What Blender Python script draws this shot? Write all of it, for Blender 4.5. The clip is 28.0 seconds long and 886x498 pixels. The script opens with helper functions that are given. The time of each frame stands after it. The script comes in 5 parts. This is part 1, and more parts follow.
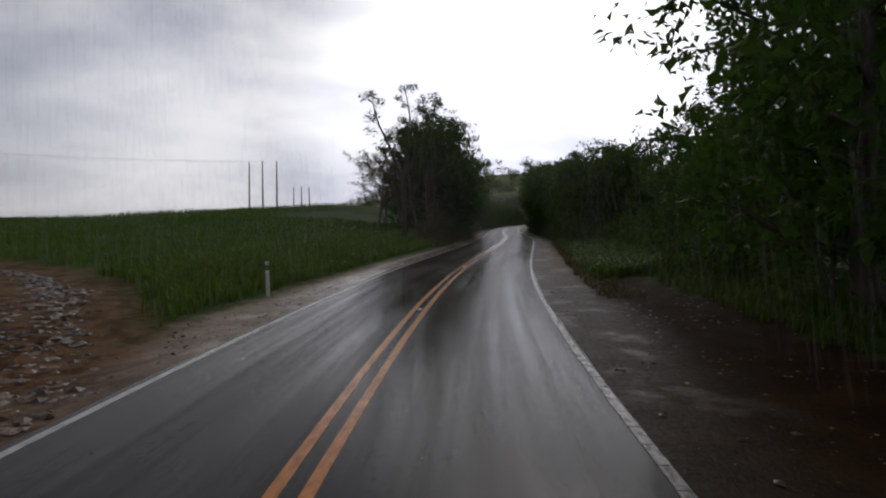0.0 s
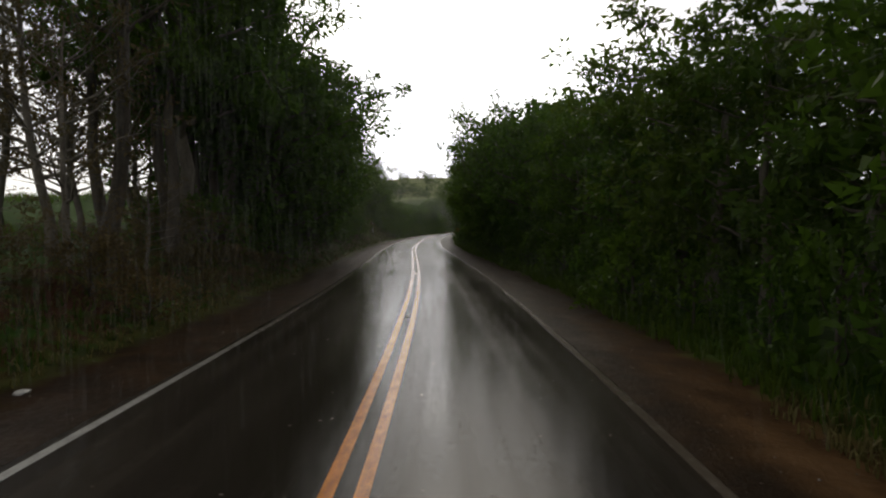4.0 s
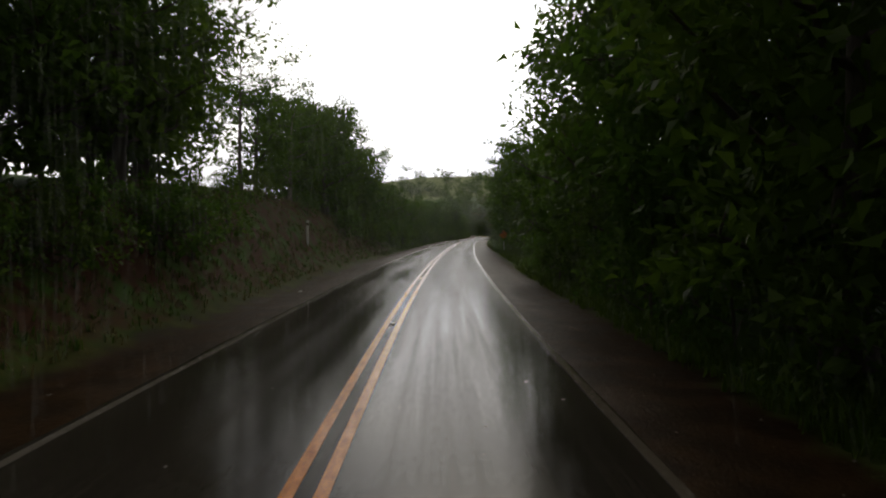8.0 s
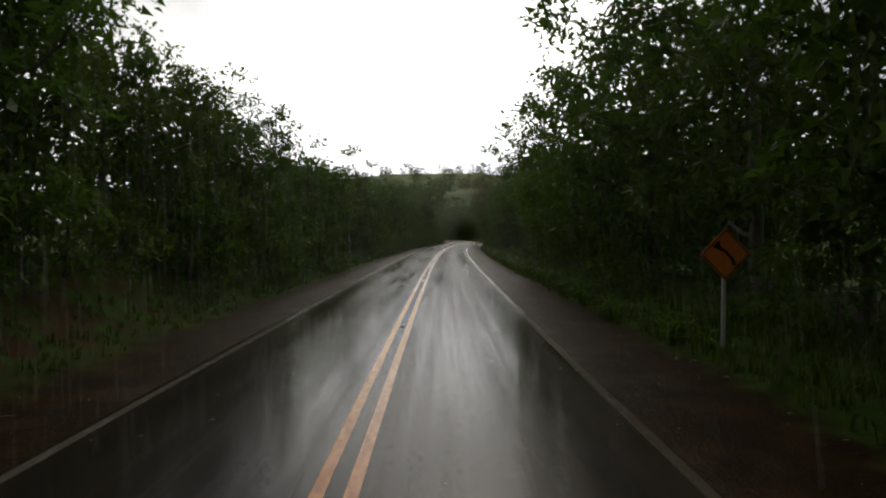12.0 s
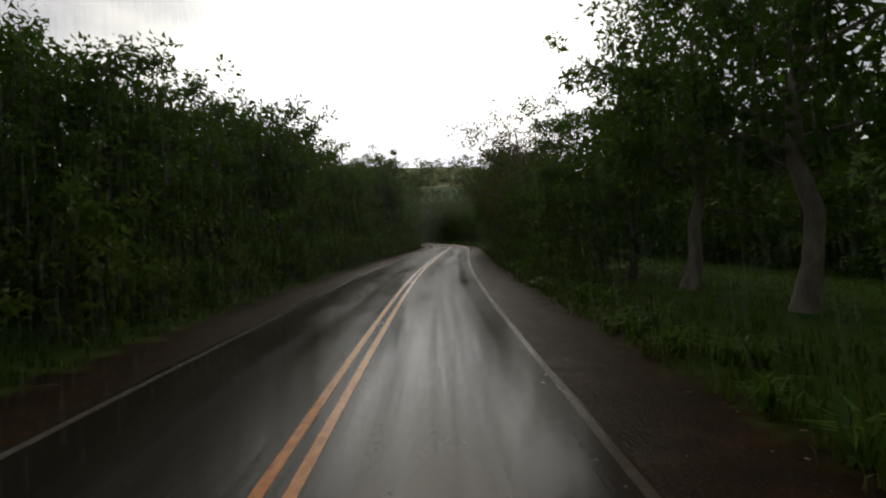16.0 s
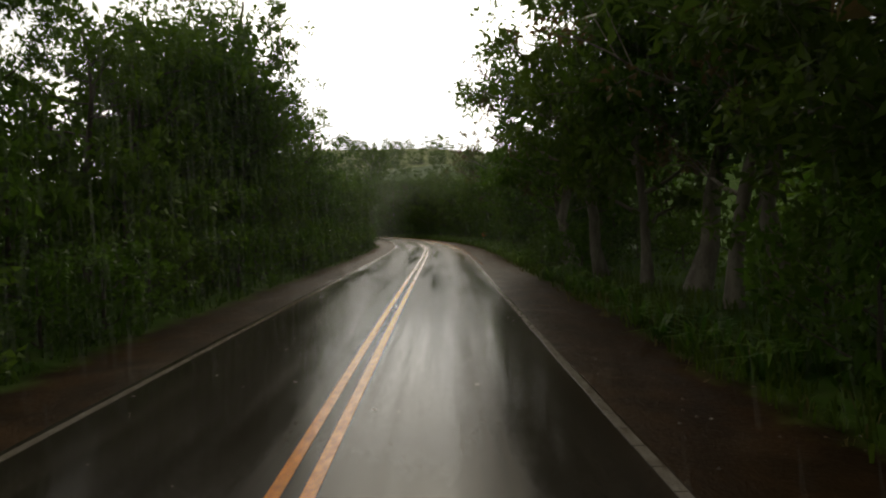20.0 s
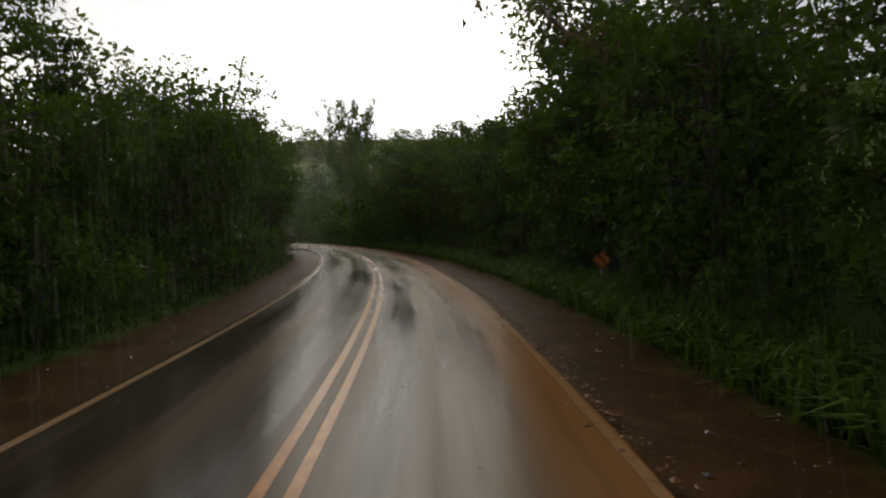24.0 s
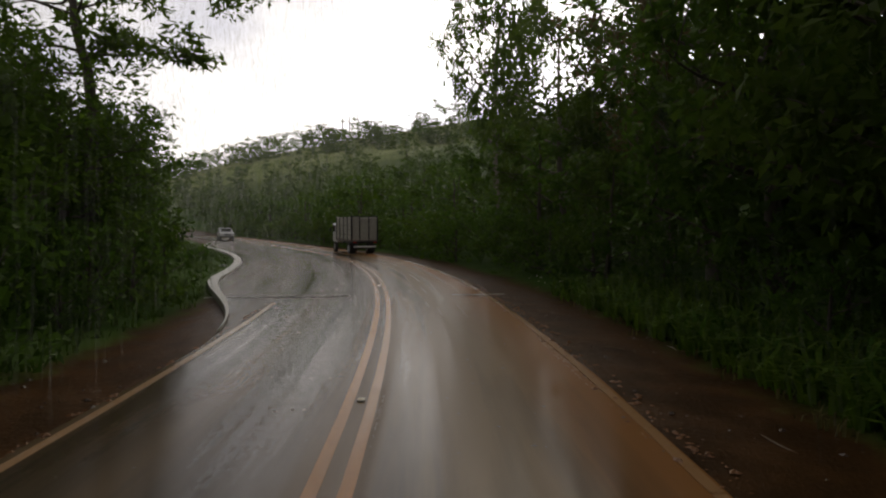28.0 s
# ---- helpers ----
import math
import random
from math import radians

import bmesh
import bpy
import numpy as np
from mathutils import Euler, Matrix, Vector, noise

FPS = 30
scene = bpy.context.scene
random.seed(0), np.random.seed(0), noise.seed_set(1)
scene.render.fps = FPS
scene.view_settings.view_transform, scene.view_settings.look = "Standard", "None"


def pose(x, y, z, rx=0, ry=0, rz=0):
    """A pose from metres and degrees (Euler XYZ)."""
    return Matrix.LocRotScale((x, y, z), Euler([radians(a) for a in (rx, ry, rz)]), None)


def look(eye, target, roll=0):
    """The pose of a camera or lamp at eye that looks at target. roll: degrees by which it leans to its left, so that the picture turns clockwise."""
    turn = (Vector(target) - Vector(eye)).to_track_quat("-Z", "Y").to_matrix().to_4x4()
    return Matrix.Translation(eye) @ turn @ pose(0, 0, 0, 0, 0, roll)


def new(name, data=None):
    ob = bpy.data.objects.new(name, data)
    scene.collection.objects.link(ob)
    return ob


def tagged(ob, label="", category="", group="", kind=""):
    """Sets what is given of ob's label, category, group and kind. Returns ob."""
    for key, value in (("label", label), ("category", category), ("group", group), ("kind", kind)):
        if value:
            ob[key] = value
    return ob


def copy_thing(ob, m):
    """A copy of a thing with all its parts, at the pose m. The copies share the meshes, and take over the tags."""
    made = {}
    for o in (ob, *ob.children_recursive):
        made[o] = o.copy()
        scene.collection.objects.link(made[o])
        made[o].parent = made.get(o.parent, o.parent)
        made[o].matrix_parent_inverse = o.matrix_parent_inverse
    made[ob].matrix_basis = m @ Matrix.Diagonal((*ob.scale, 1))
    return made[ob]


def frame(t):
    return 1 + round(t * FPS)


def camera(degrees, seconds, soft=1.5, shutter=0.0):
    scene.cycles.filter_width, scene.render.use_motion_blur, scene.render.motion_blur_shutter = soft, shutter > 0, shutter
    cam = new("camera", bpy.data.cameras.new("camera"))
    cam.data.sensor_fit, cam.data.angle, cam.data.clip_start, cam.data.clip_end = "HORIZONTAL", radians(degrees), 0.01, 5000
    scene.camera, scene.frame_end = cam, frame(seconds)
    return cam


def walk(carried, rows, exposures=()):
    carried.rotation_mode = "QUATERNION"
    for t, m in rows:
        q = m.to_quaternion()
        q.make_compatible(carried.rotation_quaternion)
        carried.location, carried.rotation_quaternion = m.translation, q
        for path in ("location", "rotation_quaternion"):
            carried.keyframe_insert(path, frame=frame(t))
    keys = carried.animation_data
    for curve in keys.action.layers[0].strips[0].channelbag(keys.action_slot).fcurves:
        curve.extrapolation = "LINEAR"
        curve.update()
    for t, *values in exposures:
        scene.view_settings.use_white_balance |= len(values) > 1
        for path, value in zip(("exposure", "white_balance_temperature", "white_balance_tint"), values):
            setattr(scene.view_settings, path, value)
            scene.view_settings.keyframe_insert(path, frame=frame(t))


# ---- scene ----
# A wet country road, seen from a vehicle. Plan: the road's centre line (the double yellow line) is laid out by its
# bend every 12 m; "s" is the way along it and "lat" the distance to its right.
cam = camera(69.5, 28.0, soft=2.1)
EYE = 2.25
# seconds, x, y, pitch, lean, heading
PATH = [
    (0, 1.48, -0.00, -2.49, 0.52, 1.55),
    (0.5, 1.51, 7.47, -2.26, 0.10, 0.84),
    (0.6, 1.37, 8.97, -2.23, -0.10, 0.74),
    (1, 1.60, 14.97, -2.00, -0.81, -0.33),
    (1.5, 1.89, 22.50, -2.25, -0.61, -2.51),
    (2, 2.43, 30.05, -2.31, -0.97, -4.22),
    (2.5, 3.25, 37.62, -2.42, -0.93, -5.17),
    (2.7, 3.62, 40.65, -2.52, -0.79, -5.41),
    (3, 4.14, 45.23, -2.22, -0.64, -5.60),
    (3.3, 4.74, 49.81, -1.99, -0.58, -5.71),
    (3.4, 4.96, 51.33, -2.07, -0.56, -5.74),
    (3.5, 5.10, 52.87, -2.17, -0.57, -5.75),
    (3.6, 5.32, 54.39, -2.12, -0.54, -5.91),
    (4, 5.95, 60.55, -1.86, -0.58, -6.08),
    (4.5, 6.80, 68.25, -1.70, -0.30, -5.83),
    (5.5, 8.33, 83.62, -1.76, -0.19, -4.70),
    (6.5, 9.39, 98.96, -1.59, -0.22, -3.85),
    (7, 9.87, 106.61, -1.61, -0.39, -3.75),
    (7.3, 10.22, 111.19, -1.60, -0.19, -3.93),
    (7.5, 10.38, 114.24, -1.44, -0.08, -4.01),
    (8, 10.82, 121.85, -1.56, 0.08, -4.35),
    (8.5, 11.36, 129.44, -1.14, 0.41, -4.65),
    (9, 11.93, 137.02, -1.01, 0.67, -5.06),
    (9.1, 12.00, 138.53, -1.33, 0.51, -5.15),
    (9.5, 12.55, 144.58, -1.66, 0.40, -5.72),
    (10, 13.10, 152.14, -1.39, 0.61, -6.20),
    (10.9, 14.33, 165.72, -1.07, 0.34, -6.45),
    (11, 14.47, 167.22, -1.06, 0.34, -6.50),
    (11.5, 15.24, 174.74, -1.12, 0.06, -6.77),
    (12, 16.06, 182.25, -1.30, -0.15, -7.14),
    (12.3, 16.51, 186.76, -1.88, 0.24, -7.26),
    (13.5, 18.98, 204.66, -2.04, 0.44, -7.93),
    (14.5, 21.05, 219.54, -2.24, 0.62, -8.31),
    (14.7, 21.45, 222.52, -1.94, 0.54, -8.34),
    (15, 22.11, 226.96, -1.77, 0.58, -8.45),
    (15.3, 22.75, 231.41, -1.71, 0.42, -8.62),
    (15.5, 23.13, 234.38, -1.62, 0.36, -8.70),
    (15.7, 23.55, 237.34, -1.42, 0.38, -8.80),
    (16, 24.23, 241.78, -1.22, 0.55, -9.00),
    (17.7, 27.83, 266.85, -1.49, 0.12, -10.05),
    (18, 28.55, 271.25, -1.66, -0.14, -10.07),
    (18.5, 29.78, 278.56, -1.85, 0.23, -10.48),
    (19, 31.08, 285.84, -1.69, 0.61, -10.96),
    (19.4, 32.18, 291.65, -1.86, 0.55, -11.25),
    (19.5, 32.46, 293.10, -1.86, 0.58, -11.31),
    (20, 33.86, 300.35, -2.10, 0.80, -11.47),
    (20.4, 34.97, 306.13, -1.82, 0.49, -11.44),
    (20.5, 35.26, 307.58, -1.77, 0.44, -11.43),
    (21, 36.85, 314.75, -1.61, 0.46, -11.55),
    (21.3, 37.75, 319.06, -1.83, 0.32, -11.89),
    (21.5, 38.33, 321.94, -1.83, 0.23, -11.94),
    (22, 39.76, 329.11, -1.29, -0.03, -11.76),
    (22.4, 40.96, 334.83, -1.73, -0.08, -11.66),
    (22.5, 41.18, 336.28, -1.74, -0.08, -11.57),
    (23.5, 43.97, 350.59, -1.89, 0.13, -11.14),
    (24.5, 46.44, 364.92, -1.90, 0.46, -9.36),
    (24.6, 46.65, 366.35, -1.99, 0.49, -9.23),
    (25, 47.32, 372.13, -2.02, 0.15, -7.93),
    (25.3, 47.85, 376.43, -2.25, 0.17, -6.89),
    (25.5, 48.16, 379.32, -2.10, 0.16, -6.14),
    (26, 48.71, 386.52, -2.64, -0.24, -4.54),
    (26.5, 49.22, 393.72, -2.33, -0.10, -2.78),
    (27, 49.20, 400.91, -2.49, -0.02, -0.67),
    (27.2, 49.11, 403.79, -2.55, -0.14, 0.20),
    (27.5, 48.98, 408.09, -2.73, -0.12, 1.53),
    (28, 48.66, 415.25, -2.25, 0.01, 4.18),
]
walk(cam, [(t, pose(x, y, EYE, 90 + p, r, h)) for t, x, y, p, r, h in PATH],
     exposures=[(0, -0.45, 6750, 9), (2, -0.08, 6900, 8), (4, 0.35, 7500, 6), (7, 0.4, 7500, 6), (9, 0.35, 7500, 5), (12, 0.2, 7500, 4),
                (15, 0.0, 7600, 4), (17.5, 0.15, 7800, 3), (20, 0.65, 8200, 2), (22, 0.25, 7800, 3), (25, 0.45, 7800, 6), (26, 0.55, 7800, 7), (27, 0.65, 7800, 7), (28, 0.35, 7600, 9)])


# ---------------------------------------------------------------- light
SUN_DIR = Vector((0.12, 0.80, 0.58)).normalized()
world = bpy.data.worlds.new("overcast_sky")
scene.world = world
world.use_nodes = True
wn, wl = world.node_tree.nodes, world.node_tree.links
wn.clear()
w_out = wn.new("ShaderNodeOutputWorld")
w_mix = wn.new("ShaderNodeMixShader")
w_sky = wn.new("ShaderNodeBackground")
w_cloud = wn.new("ShaderNodeBackground")
sky = wn.new("ShaderNodeTexSky")
sky.sky_type = 'NISHITA'
sky.sun_disc = False
sky.sun_elevation = math.asin(SUN_DIR.z)
sky.sun_rotation = math.atan2(SUN_DIR.x, SUN_DIR.y)
w_sky.inputs["Strength"].default_value = 0.1
wl.new(sky.outputs[0], w_sky.inputs["Color"])
tc = wn.new("ShaderNodeTexCoord")
mp = wn.new("ShaderNodeMapping")
mp.inputs["Scale"].default_value = (1.0, 1.0, 2.6)
cl = wn.new("ShaderNodeTexNoise")
cl.inputs["Scale"].default_value = 2.3
cl.inputs["Detail"].default_value = 5
cl.inputs["Roughness"].default_value = 0.5
cl.inputs["Distortion"].default_value = 0.4
rampw = wn.new("ShaderNodeValToRGB")
rampw.color_ramp.elements[0].position = 0.36
rampw.color_ramp.elements[0].color = (0.41, 0.43, 0.54, 1)
rampw.color_ramp.elements[1].position = 0.62
rampw.color_ramp.elements[1].color = (0.81, 0.82, 0.885, 1)
dotn = wn.new("ShaderNodeVectorMath")
dotn.operation = 'DOT_PRODUCT'
dotn.inputs[1].default_value = (0.08, 0.955, 0.285)
glow = wn.new("ShaderNodeMapRange")
glow.interpolation_type = 'SMOOTHSTEP'
glow.inputs["From Min"].default_value = 0.50
glow.inputs["From Max"].default_value = 0.96
glow.inputs["To Min"].default_value = 0.55
glow.inputs["To Max"].default_value = 1.45
wl.new(tc.outputs["Generated"], mp.inputs["Vector"])
wl.new(mp.outputs[0], cl.inputs["Vector"])
wl.new(cl.outputs["Fac"], rampw.inputs["Fac"])
wl.new(tc.outputs["Generated"], dotn.inputs[0])
wl.new(dotn.outputs["Value"], glow.inputs["Value"])
wl.new(rampw.outputs["Color"], w_cloud.inputs["Color"])
sepw = wn.new("ShaderNodeSeparateXYZ")
wl.new(tc.outputs["Generated"], sepw.inputs[0])
zen = wn.new("ShaderNodeMapRange")
zen.interpolation_type = 'SMOOTHSTEP'
for key, value in (("From Min", 0.14), ("From Max", 0.55), ("To Min", 1.0), ("To Max", 0.60)):
    zen.inputs[key].default_value = value
wl.new(sepw.outputs["Z"], zen.inputs["Value"])
both = wn.new("ShaderNodeMath")
both.operation = 'MULTIPLY'
wl.new(glow.outputs[0], both.inputs[0])
wl.new(zen.outputs[0], both.inputs[1])
# the thin, bright place in the clouds low over the road
spotn = wn.new("ShaderNodeVectorMath")
spotn.operation = 'DOT_PRODUCT'
spotn.inputs[1].default_value = Vector((0.12, 0.975, 0.15)).normalized()
wl.new(tc.outputs["Generated"], spotn.inputs[0])
bright = wn.new("ShaderNodeMapRange")
bright.interpolation_type = 'SMOOTHSTEP'
for key, value in (("From Min", 0.91), ("From Max", 1.0), ("To Min", 0.0), ("To Max", 1.4)):
    bright.inputs[key].default_value = value
wl.new(spotn.outputs["Value"], bright.inputs["Value"])
allw = wn.new("ShaderNodeMath")
allw.operation = 'ADD'
wl.new(both.outputs[0], allw.inputs[0])
wl.new(bright.outputs[0], allw.inputs[1])
wl.new(allw.outputs[0], w_cloud.inputs["Strength"])
w_mix.inputs[0].default_value = 0.93
wl.new(w_sky.outputs[0], w_mix.inputs[1])
wl.new(w_cloud.outputs[0], w_mix.inputs[2])
wl.new(w_mix.outputs[0], w_out.inputs["Surface"])

sun_data = bpy.data.lights.new("sun", 'SUN')
sun_data.energy = 0.35
sun_data.angle = radians(25)
sun_data.color = (1.0, 0.97, 0.92)
sun = new("sun", sun_data)
sun.matrix_world = look(SUN_DIR * 100, (0, 0, 0))


# ---------------------------------------------------------------- materials
class Mat:
    """A small builder for a principled node material."""

    def __init__(self, name, rough=0.6, metal=0.0, spec=0.5, color=(0.5, 0.5, 0.5)):
        self.m = bpy.data.materials.new(name)
        self.m.use_nodes = True
        self.n, self.l = self.m.node_tree.nodes, self.m.node_tree.links
        self.b = self.n["Principled BSDF"]
        self.b.inputs["Roughness"].default_value = rough
        self.b.inputs["Metallic"].default_value = metal
        self.b.inputs["Specular IOR Level"].default_value = spec
        self.b.inputs["Base Color"].default_value = (*color, 1)

    def node(self, kind, **values):
        nd = self.n.new(kind)
        for key, value in values.items():
            nd.inputs[key.replace("_", " ")].default_value = value
        return nd

    def noise(self, scale, detail=4.0, rough=0.55, vec=None, squash=None):
        nd = self.node("ShaderNodeTexNoise", Scale=scale, Detail=detail, Roughness=rough)
        if vec is None:
            vec = self.n.new("ShaderNodeTexCoord").outputs["Object"]
        if squash:
            mpn = self.node("ShaderNodeMapping", Scale=squash)
            self.l.new(vec, mpn.inputs["Vector"])
            vec = mpn.outputs[0]
        self.l.new(vec, nd.inputs["Vector"])
        return nd.outputs["Fac"]

    def step(self, value, lo, hi, a=0.0, b=1.0):
        nd = self.n.new("ShaderNodeMapRange")
        nd.interpolation_type = 'SMOOTHSTEP'
        for key, v in (("From Min", lo), ("From Max", hi), ("To Min", a), ("To Max", b)):
            nd.inputs[key].default_value = v
        self.l.new(value, nd.inputs["Value"])
        return nd.outputs[0]

    def math(self, op, a, b):
        nd = self.n.new("ShaderNodeMath")
        nd.operation = op
        for i, v in enumerate((a, b)):
            if isinstance(v, (int, float)):
                nd.inputs[i].default_value = v
            else:
                self.l.new(v, nd.inputs[i])
        return nd.outputs[0]

    def mix(self, fac, a, b):
        nd = self.n.new("ShaderNodeMix")
        nd.data_type = 'RGBA'
        if isinstance(fac, (int, float)):
            nd.inputs[0].default_value = fac
        else:
            self.l.new(fac, nd.inputs[0])
        for i, v in ((6, a), (7, b)):
            if isinstance(v, tuple):
                nd.inputs[i].default_value = (*v, 1)
            else:
                self.l.new(v, nd.inputs[i])
        return nd.outputs[2]

    def attr(self, name):
        nd = self.n.new("ShaderNodeAttribute")
        nd.attribute_name = name
        return nd.outputs["Fac"]

    def set(self, key, socket):
        self.l.new(socket, self.b.inputs[key])

    def bump(self, height, strength=0.3, distance=0.02):
        nd = self.node("ShaderNodeBump", Strength=strength, Distance=distance)
        self.l.new(height, nd.inputs["Height"])
        self.l.new(nd.outputs[0], self.b.inputs["Normal"])


def plain(name, color, rough=0.5, metal=0.0, grain=8.0, amount=0.25, bump=0.15):
    """Painted, metal or wooden surfaces with dirt at two scales."""
    k = Mat(name, rough, metal)
    n1, n2 = k.noise(grain), k.noise(grain * 7)
    dark = tuple(c * (1 - amount) for c in color)
    c1 = k.mix(k.step(n1, 0.35, 0.7), color, dark)
    k.set("Base Color", k.mix(k.step(n2, 0.5, 0.8, 0, 0.5), c1, tuple(c * 0.7 + 0.02 for c in color)))
    k.set("Roughness", k.step(n2, 0.3, 0.7, max(rough - 0.1, 0.03), min(rough + 0.12, 1)))
    if bump:
        k.bump(n2, bump, 0.01)
    return k.m


def uv_vec(k, name="road"):
    nd = k.n.new("ShaderNodeUVMap")
    nd.uv_map = name
    return nd.outputs[0]


def mud_amount(k, lat, s):
    """Where red mud has washed over the road: past s 330, most on its right side, and along both edges all the way."""
    wash = k.noise(1.0, 5, 0.6, uv_vec(k), (0.9, 0.05, 1))
    late = k.step(s, 325, 385)
    right = k.step(lat, 1.5, 3.3)
    allover = k.math('MULTIPLY', late, k.math('ADD', k.math('MULTIPLY', right, 0.75), k.math('MULTIPLY', k.step(wash, 0.38, 0.64, 0, 0.72), k.step(lat, -1.0, 0.8, 0.45, 1))))
    # mud left standing between the wheel tracks
    between = k.step(k.math('SINE', k.math('MULTIPLY', k.math('SUBTRACT', lat, 0.42), 3.70), 0), -0.9, 0.6, 0.42, 0)
    allover = k.math('ADD', allover, k.math('MULTIPLY', k.math('MULTIPLY', late, between), k.step(lat, -2.0, 1.0, 0.5, 1)))
    thick = k.math('MULTIPLY', k.math('MULTIPLY', k.step(s, 412, 442), k.step(lat, 0.2, 1.8)), k.step(wash, 0.3, 0.55, 0.35, 0.75))
    allover = k.math('ADD', allover, thick)
    edge = k.math('MULTIPLY', k.step(k.math('ADD', lat, k.math('MULTIPLY', wash, 1.2)), 3.55, 4.5, 0, 0.8), k.step(s, 15, 40))
    return k.math('MINIMUM', k.math('MAXIMUM', allover, edge), 0.92)


def lie_along(k):
    """Wheels polish the surface lengthwise, so its gloss is drawn out along the road."""
    along = k.n.new("ShaderNodeTangent")
    along.direction_type, along.uv_map = 'UV_MAP', "road"
    k.l.new(along.outputs[0], k.b.inputs["Tangent"])
    k.b.inputs["Anisotropic"].default_value = 0.92
    k.b.inputs["Anisotropic Rotation"].default_value = 0.25


def road_material():
    k = Mat("wet_asphalt", 0.25, 0, 0.3)
    lat, s = k.attr("lat"), k.attr("s")
    uv = uv_vec(k)
    grit = k.noise(140, 2, 0.6, uv)
    patch = k.noise(0.5, 4, 0.55, uv, (1.2, 0.25, 1))
    streak = k.noise(1.0, 4, 0.55, uv, (3.2, 0.06, 1))
    base = k.mix(k.step(patch, 0.35, 0.7), (0.022, 0.018, 0.014), (0.038, 0.032, 0.025))
    base = k.mix(k.step(streak, 0.5, 0.75, 0, 0.5), base, (0.052, 0.043, 0.033))
    base = k.mix(k.step(grit, 0.55, 0.8, 0, 0.45), base, (0.070, 0.066, 0.062))
    mud = mud_amount(k, lat, s)
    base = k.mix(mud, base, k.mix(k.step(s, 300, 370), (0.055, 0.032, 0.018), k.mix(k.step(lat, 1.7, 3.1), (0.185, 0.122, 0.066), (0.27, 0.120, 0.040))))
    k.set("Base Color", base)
    # wheel tracks hold more water than the crown between them
    wheel_track = k.math('SINE', k.math('MULTIPLY', k.math('SUBTRACT', lat, 0.42), 3.70), 0)
    r0 = k.math('ADD', k.step(streak, 0.33, 0.72, 0.085, 0.15), k.math('MULTIPLY', wheel_track, -0.018))
    r1 = k.step(patch, 0.3, 0.7, 0.0, 0.05)
    fine = k.noise(1.0, 5, 0.65, uv, (11.0, 0.22, 1))
    spot = k.noise(16.0, 4, 0.65, uv, (1.0, 0.4, 1))
    r2 = k.math('ADD', k.step(fine, 0.3, 0.75, -0.008, 0.012), k.step(spot, 0.35, 0.68, -0.006, 0.010))
    k.set("Roughness", k.math('MAXIMUM', k.math('ADD', k.math('ADD', k.math('ADD', r0, r1), r2), k.math('MULTIPLY', mud, 0.09)), 0.05))
    film = k.math('MULTIPLY', k.step(spot, 0.35, 0.65, 0.92, 1.0), k.step(fine, 0.35, 0.68, 1.0, 0.94))
    film = k.math('MULTIPLY', film, k.math('ADD', k.math('MULTIPLY', wheel_track, 0.12), k.step(streak, 0.38, 0.66, 1.02, 0.92)))
    film = k.math('MULTIPLY', film, k.step(s, 330, 400, 1.0, 1.35))
    # water stands deepest round the crown of the muddy bend
    pool = k.math('MULTIPLY', k.math('MULTIPLY', k.step(k.math('ADD', lat, k.step(s, 405, 425, 0, 0.9)), -2.4, -1.2), k.step(lat, 0.3, 1.2, 1, 0)), k.step(s, 372, 396))
    film = k.math('MULTIPLY', film, k.step(pool, 0, 1, 1.0, 2.3))
    k.set("Specular IOR Level", k.math('MULTIPLY', k.step(mud, 0, 1, 0.25, 0.20), film))
    # rain film: ripples that run across the road
    ripple = k.noise(1.0, 3, 0.5, uv, (1.1, 4.5, 1))
    h = k.math('ADD', k.math('MULTIPLY', grit, 0.05), k.math('MULTIPLY', ripple, 1.0))
    h = k.math('ADD', h, k.math('MULTIPLY', k.noise(1.0, 3, 0.55, uv, (6.0, 22.0, 1)), 0.12))
    k.bump(h, 0.07, 0.012)
    lie_along(k)
    # stone tips that stand out of the water film stay matt
    tips = k.n.new("ShaderNodeBsdfDiffuse")
    k.l.new(base, tips.inputs["Color"])
    mixer = k.n.new("ShaderNodeMixShader")
    k.l.new(k.math('MULTIPLY', k.step(k.math('ADD', k.math('MULTIPLY', grit, 0.6), k.math('MULTIPLY', spot, 0.4)), 0.32, 0.70, 0.32, 0.58), k.step(streak, 0.3, 0.72, 0.88, 1.1)), mixer.inputs[0])
    k.l.new(k.b.outputs[0], mixer.inputs[1])
    k.l.new(tips.outputs[0], mixer.inputs[2])
    k.l.new(mixer.outputs[0], k.n["Material Output"].inputs["Surface"])
    return k.m


